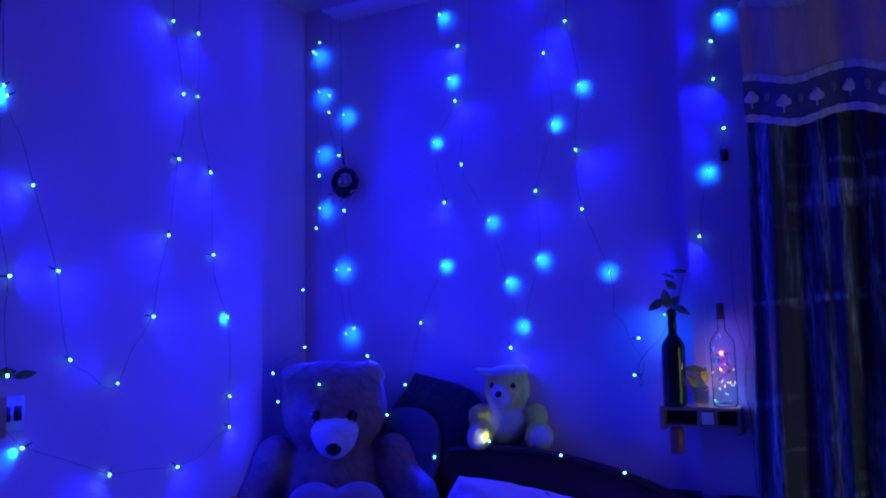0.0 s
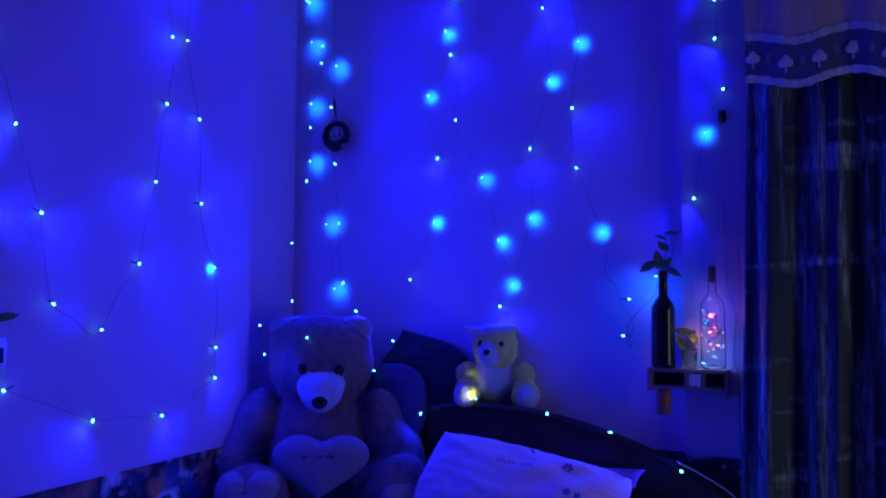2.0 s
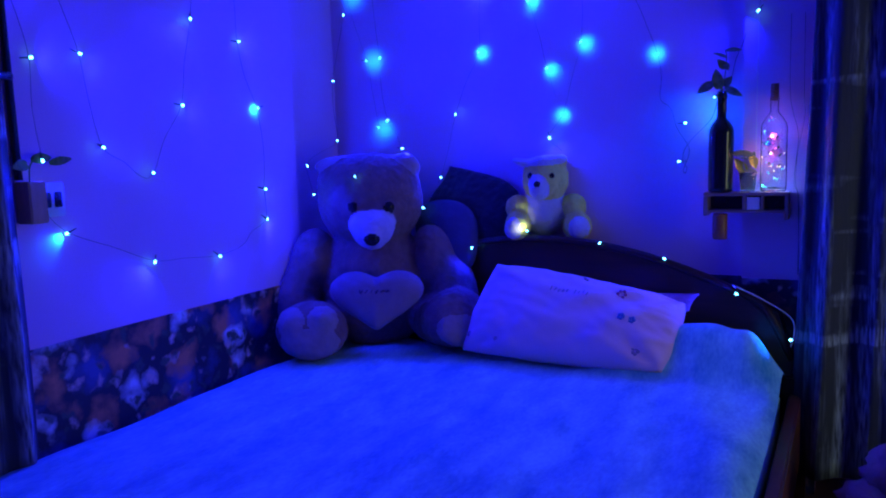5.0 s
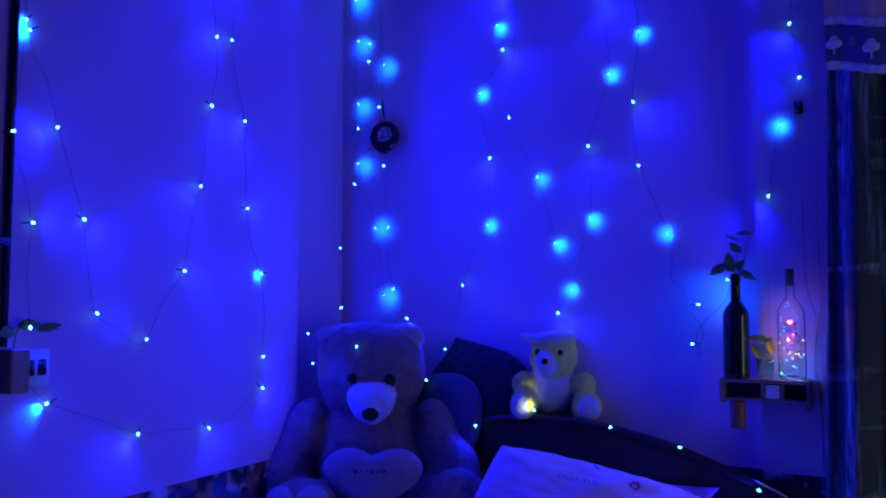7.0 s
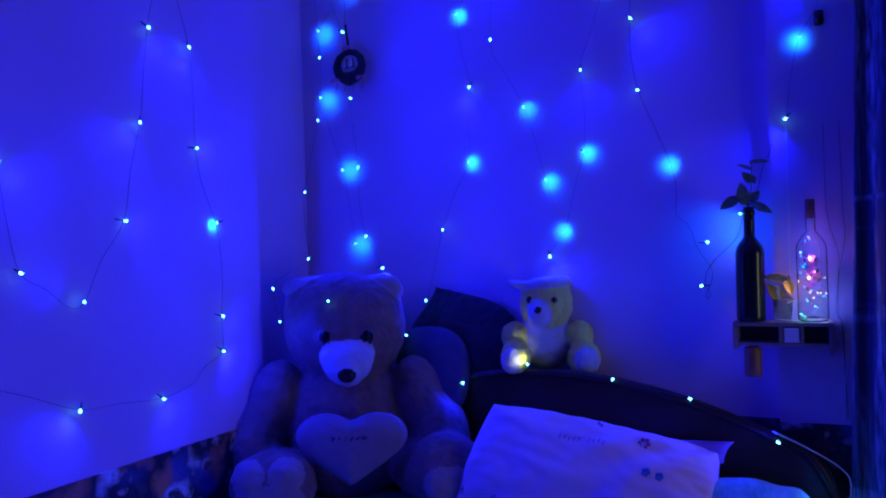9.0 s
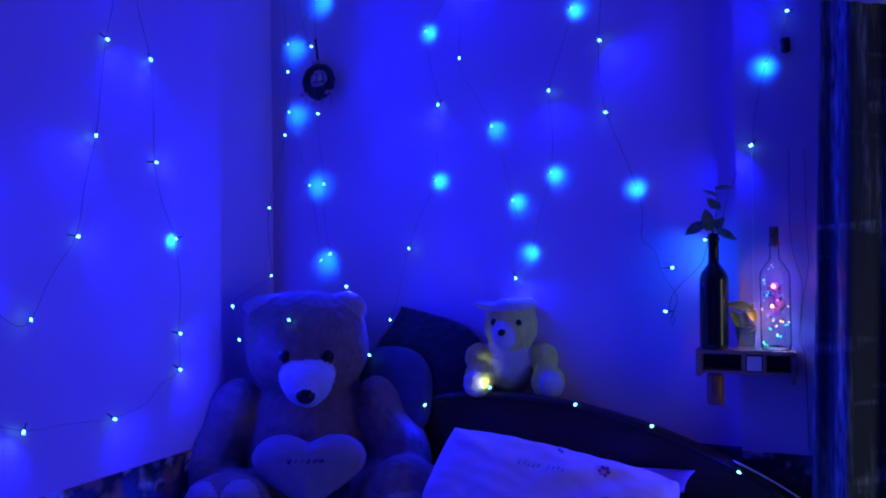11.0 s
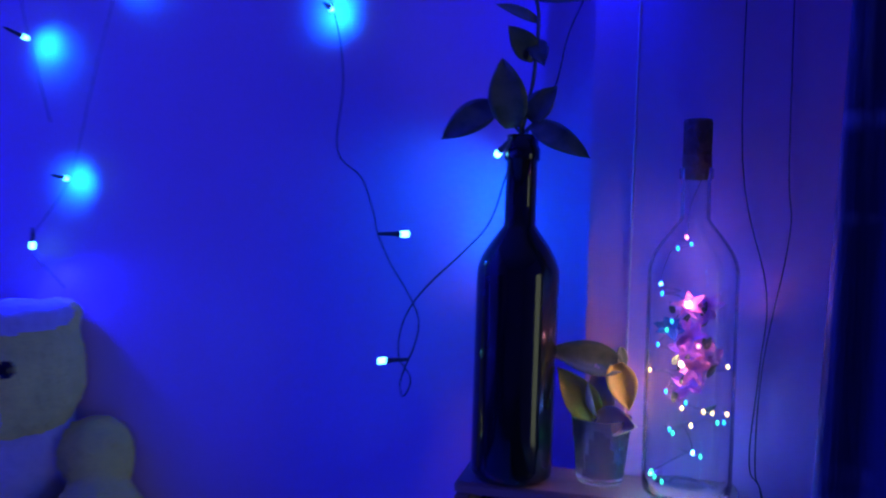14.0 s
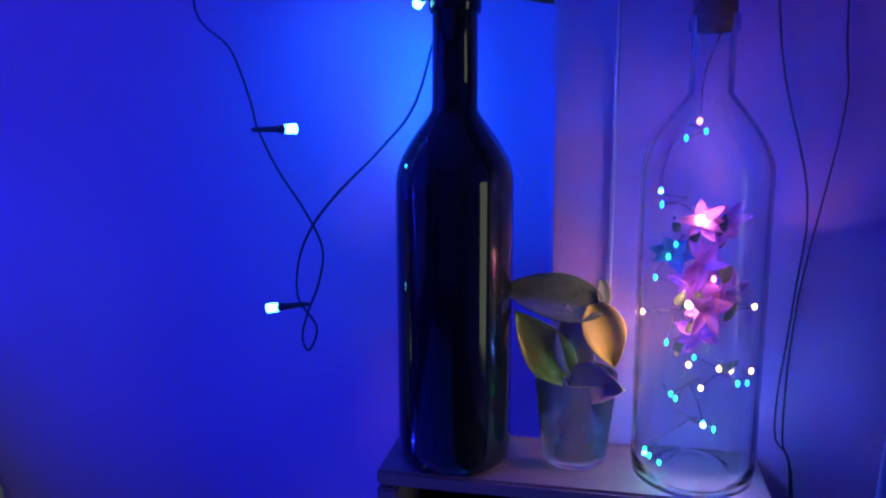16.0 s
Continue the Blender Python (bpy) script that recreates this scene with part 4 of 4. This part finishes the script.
seventh = on_north([(-0.243, 2.718), (-0.257, 2.578), (-0.283, 2.487), (-0.284, 2.358), (-0.26, 2.18), (-0.32, 2.04), (-0.36, 1.82)], 2.728)
string_light("blue fairy lights hanging on the pilaster above the shelf", seventh, [(-0.24, 2.735, 2.9), *seventh], (0, -1, 0), (1, 5))
head = [(-1.334, 2.630, 1.056), (-0.858, 2.655, 1.078), (-0.633, 2.655, 1.032), (-0.405, 2.655, 0.923), (-0.238, 2.60, 0.80)]
string_light("blue fairy lights laid along the headboard top", [*head, (-1.107, 2.622, 1.118)], [(-1.62, 2.66, 1.02), head[0], (-1.165, 2.65, 1.10), (-1.0, 2.65, 1.10), *head[1:]], (0, -1, 0.3), (), {4: (-0.85, -0.35, 0.12), 5: (-0.75, 0.38, 0.50)}, beam=LAMP_PLUSH_GLOW, plain=4)
string_light("blue fairy light string trailing over the bear", [(-1.671, 2.378, 1.335)], [(-1.66, 2.56, 1.42), (-1.665, 2.45, 1.40), (-1.672, 2.390, 1.340)], (0.5, -0.8, 0), (), {0: (0.5, -0.85, 0.15)}, beam=LAMP_OUT)


# ---- curtains ----
def hang(width, waves, depth, seed, wave_z=0.0, lean=0.0, top=2.14):
    """A function that gives the cloth's surface at (share of the width, height)."""
    def at(i, z, j=0.0):
        ph = 2 * math.pi * waves * i + 0.9 * math.sin(5 * i + seed) + 0.5 * math.sin(11 * i + 2 * seed)
        fold = math.sin(ph + 0.45 * math.sin(ph)) + 0.35 * math.sin(2.3 * ph + seed + 0.6 * z)
        y = depth * fold * (0.8 + 0.3 * max(0, min(1, (top - z) / 1.5))) + 0.012 * noise.noise(Vector((i * 8, z * 1.5, seed)))
        return Vector((width * i - lean * max(0, top - z) * (1 - 0.6 * i), y, z + wave_z * math.sin(ph)))
    return at


def curtain_sheet(surface, z0, z1, nu=180, nv=30):
    return grid(nu, nv, lambda i, j: surface(i, z0 + (z1 - z0) * j))


def make_door_curtain():
    ob = thing("curtain", "black woven curtain with brown and patterned pelmet bands", "curtain", (-0.185, 2.632, 0))
    thicken(part("drape", curtain_sheet(hang(1.25, 8.5, 0.027, 0.7, lean=0.036), 0.36, 2.88, 260, 40), CURTAIN, ob), 0.002)
    band = hang(1.25, 5.2, 0.016, 1, 0.017)
    for z0, z1, m, name in ((2.29, 2.52, BROWN, "satin_band"), (2.155, 2.275, NAVY, "patterned_band"), (2.535, 2.66, NAVY, "patterned_band"), (2.675, 2.87, BROWN, "satin_band")):
        b = part(name, curtain_sheet(band, z0, z1, 160, 8), m, ob)
        b.location.y = -0.045
    for z in (2.148, 2.282, 2.528, 2.668):
        def braid(i, j):
            p = band(i, z - 0.010 + 0.021 * j)
            return p + Vector((0, -0.003 - 0.002 * abs(math.sin(190 * i)), 0.003 * abs(math.sin(95 * i)) * (1 if j > 0.5 else -1)))
        b = part("braid_trim", grid(300, 3, braid), TRIM, ob, "silver braid trim")
        b.location.y = -0.045
    for row in (2.212, 2.595):
        for k in range(27):
            i, big = (k + 0.5) / 27, k % 2 == 0
            p = band(i, row + (-0.004 if big else 0.010)) + Vector((0, -0.048, 0))
            r = 0.014 if big else 0.010
            bm = bmesh.new()
            for dx, dz, q in ((-0.8, 0.2, 0.8), (0.8, 0.2, 0.8), (0, 1.0, 0.95), (0, 0.1, 0.9)) if big else ((0, 0.5, 0.8), (0, -0.5, 1.0)):
                blob(bm, p + Vector((dx * r, 0, dz * r)), (q * r, 0.0025, q * r * 1.1), seg=10)
            box(bm, p + Vector((-0.0025, -0.0015, -2.0 * r)), p + Vector((0.0025, 0.0015, 0)))
            part("leaf_motif", bm, TRIM if big else MOTIF, ob)
    bm = bmesh.new()
    tube(bm, [(-0.03, 0.02, 2.885), (1.3, 0.02, 2.885)], 0.012, 10)
    part("rod", bm, BLACK, ob)
    return ob


make_door_curtain()


def make_side_curtain():
    ob = thing("side_curtain", "black curtain hanging on the wall by the bed", "curtain")
    ob.matrix_world = pose(-1.885, 0.45, 0, 0, 0, 90)
    part("drape", curtain_sheet(hang(0.78, 6, 0.02, 3), 0.34, 1.62), CURTAIN, ob)
    bm = bmesh.new()
    tube(bm, [(-0.05, 0, 1.63), (0.80, 0, 1.63)], 0.010, 8)
    part("rod", bm, BLACK, ob)
    return ob


make_side_curtain()


# ---- small fixtures ----
def make_switch():
    ob = thing("switch_plate", "white plastic switch plate on the wall", "switch", (XL, 1.365, 1.325))
    part("plate", slab((0.0, -0.04, -0.045), (0.012, 0.04, 0.045), 0.004), WHITE, ob)
    for k in (-1, 1):
        part("rocker", slab((0.0125, k * 0.016 - 0.011, -0.02), (0.018, k * 0.016 + 0.011, 0.02), 0.002), BLACK, ob)
    return ob


make_switch()


def make_planter():
    ob = thing("wall_planter", "pale wooden wall planter with dark leaves", "planter", (XL + 0.03, 1.295, 1.27))
    part("box", slab((-0.03, -0.024, 0), (0.03, 0.024, 0.105), 0.003), TAN, ob, smooth=False)
    bm = bmesh.new()
    tube(bm, [(0, 0, 0.10), (0.0, 0.004, 0.14), (0.004, 0.02, 0.17)], 0.002)
    part("stem", bm, LEAF, ob)
    for base, tip, w in (((0, 0, 0.15), (0.01, -0.05, 0.14), 0.016), ((0, 0.01, 0.16), (0.012, 0.06, 0.165), 0.014), ((0, 0.06, 0.15), (0.01, 0.12, 0.16), 0.012)):
        thicken(part("leaf", leaf(bmesh.new(), base, tip, w, normal=(1, 0, 0.3)), LEAF, ob), 0.0007)
    return ob


make_planter()
bm = bmesh.new()
tube(bm, [(XL + 0.010, 1.28, 1.38), (XL + 0.010, 1.278, 2.97)], 0.010, 10)
tagged(finish("conduit", bm, BLACK), "dark cable conduit running up the wall", "conduit", kind="structure")


def make_cords():
    ob = thing("pale_cord", "thin pale cord hanging down the pilaster", "cord")
    bm = bmesh.new()
    tube(bm, [(-0.362, 2.748, 1.80), (-0.364, 2.748, 1.55), (-0.366, 2.749, 1.262)], 0.0014, 6)
    part("strand", bm, CORD, ob)
    ob = thing("wire_pair", "two thin dark wires twisted together on the wall", "wire")
    for pts in ([(-0.268, 2.75, 1.80), (-0.267, 2.75, 1.556), (-0.242, 2.75, 1.436), (-0.245, 2.75, 1.365), (-0.251, 2.75, 1.272), (-0.236, 2.75, 1.222), (-0.235, 2.75, 0.98)], [(-0.229, 2.75, 1.80), (-0.227, 2.75, 1.555), (-0.224, 2.75, 1.487), (-0.243, 2.748, 1.365), (-0.246, 2.748, 1.27), (-0.238, 2.748, 1.222), (-0.232, 2.75, 0.98)]):
        bm = bmesh.new()
        tube(bm, pts, 0.0007, 5)
        part("wire", bm, WIRE, ob)
    ob = thing("wall_hook", "small black hook on the pilaster", "hook", (-0.27, 2.755, 2.09))
    part("body", slab((-0.012, -0.012, -0.02), (0.012, 0.0, 0.022), 0.003), BLACK, ob)


make_cords()
bm = bmesh.new()
tube(bm, [(-0.42, 2.655, 0.955), (-0.33, 2.655, 0.912), (-0.262, 2.655, 0.872), (-0.236, 2.650, 0.84), (-0.238, 2.648, 0.79), (-0.245, 2.648, 0.765)], 0.0022, 6)
tagged(finish("edge_tape", bm, CORD), "pale tape peeling along the headboard's end", "tape")


def make_hanging_ornament():
    ob = thing("hanging_ornament", "dark wreath ornament with pink bows on a ribbon", "ornament", (-1.80, 2.755, 2.165))
    bm = bmesh.new()
    angles = [2 * math.pi * k / 20 - math.pi / 2 for k in range(21)]
    tube(bm, [(0.052 * math.cos(a), 0, 0.048 * math.sin(a)) for a in angles], lambda t: 0.012 + 0.014 * abs(2 * t - 1) ** 2, 10, 3)
    for v in bm.verts:
        v.co += 0.003 * Vector((noise.noise(v.co * 90), noise.noise(v.co * 90 + Vector((5, 0, 0))), noise.noise(v.co * 90 + Vector((0, 5, 0)))))
    part("wreath", bm, FUR_BLACK, ob)
    bm = bmesh.new()
    tube(bm, [(0, 0, 0.055), (-0.006, 0, 0.10), (-0.012, 0.0, 0.15)], 0.0045, 5)
    tube(bm, [(-0.012, 0, 0.15), (-0.016, 0, 0.45), (-0.016, 0, 0.73)], 0.0008, 5)
    part("ribbon", bm, BLACK, ob)
    for x in (-0.013, 0.013):
        part("pale_bell", lathe(bmesh.new(), [(0, 0.022), (0.008, 0.018), (0.010, -0.004), (0.013, -0.014), (0, -0.014)], 14), SILVER, ob, "small pale bell").location = (x, -0.006, 0.004)
    for x, z in ((0.0, 0.062), (-0.052, -0.050), (0.052, -0.050)):
        bm = bmesh.new()
        for k in (-1, 1):
            blob(bm, (x + k * 0.011, -0.012, z), (0.011, 0.006, 0.007), (0, k * 25, 0), seg=10)
        part("bow", bm, PINK_TIP, ob, "pink bow")
    for k in range(4):
        x = -0.055 + 0.036 * k
        bm = bmesh.new()
        tube(bm, [(x, -0.006, -0.055), (x + 0.006, -0.008, -0.075), (x - 0.004, -0.006, -0.092)], 0.0022, 5)
        part("tassel", bm, PINK_TIP, ob)
    return ob


make_hanging_ornament()


def make_clothes():
    ob = thing("clothes_heap", "heap of dark brown clothes on the floor by the curtain", "clothes", (0.15, 2.22, Z0))
    r = random.Random(5)
    bm = bmesh.new()
    for k in range(22):
        a, up = k * 2.4, k / 21
        wide = 0.26 * (1 - 0.75 * up)
        blob(bm, (wide * math.cos(a), wide * 0.8 * math.sin(a), 0.07 + 0.30 * up), (r.uniform(0.08, 0.12), r.uniform(0.08, 0.11), r.uniform(0.05, 0.075)), (r.uniform(-20, 20), r.uniform(-20, 20), 40 * k), rough=0.3)
    part("cloth", bm, RED_CLOTH, ob)
    return ob


make_clothes()
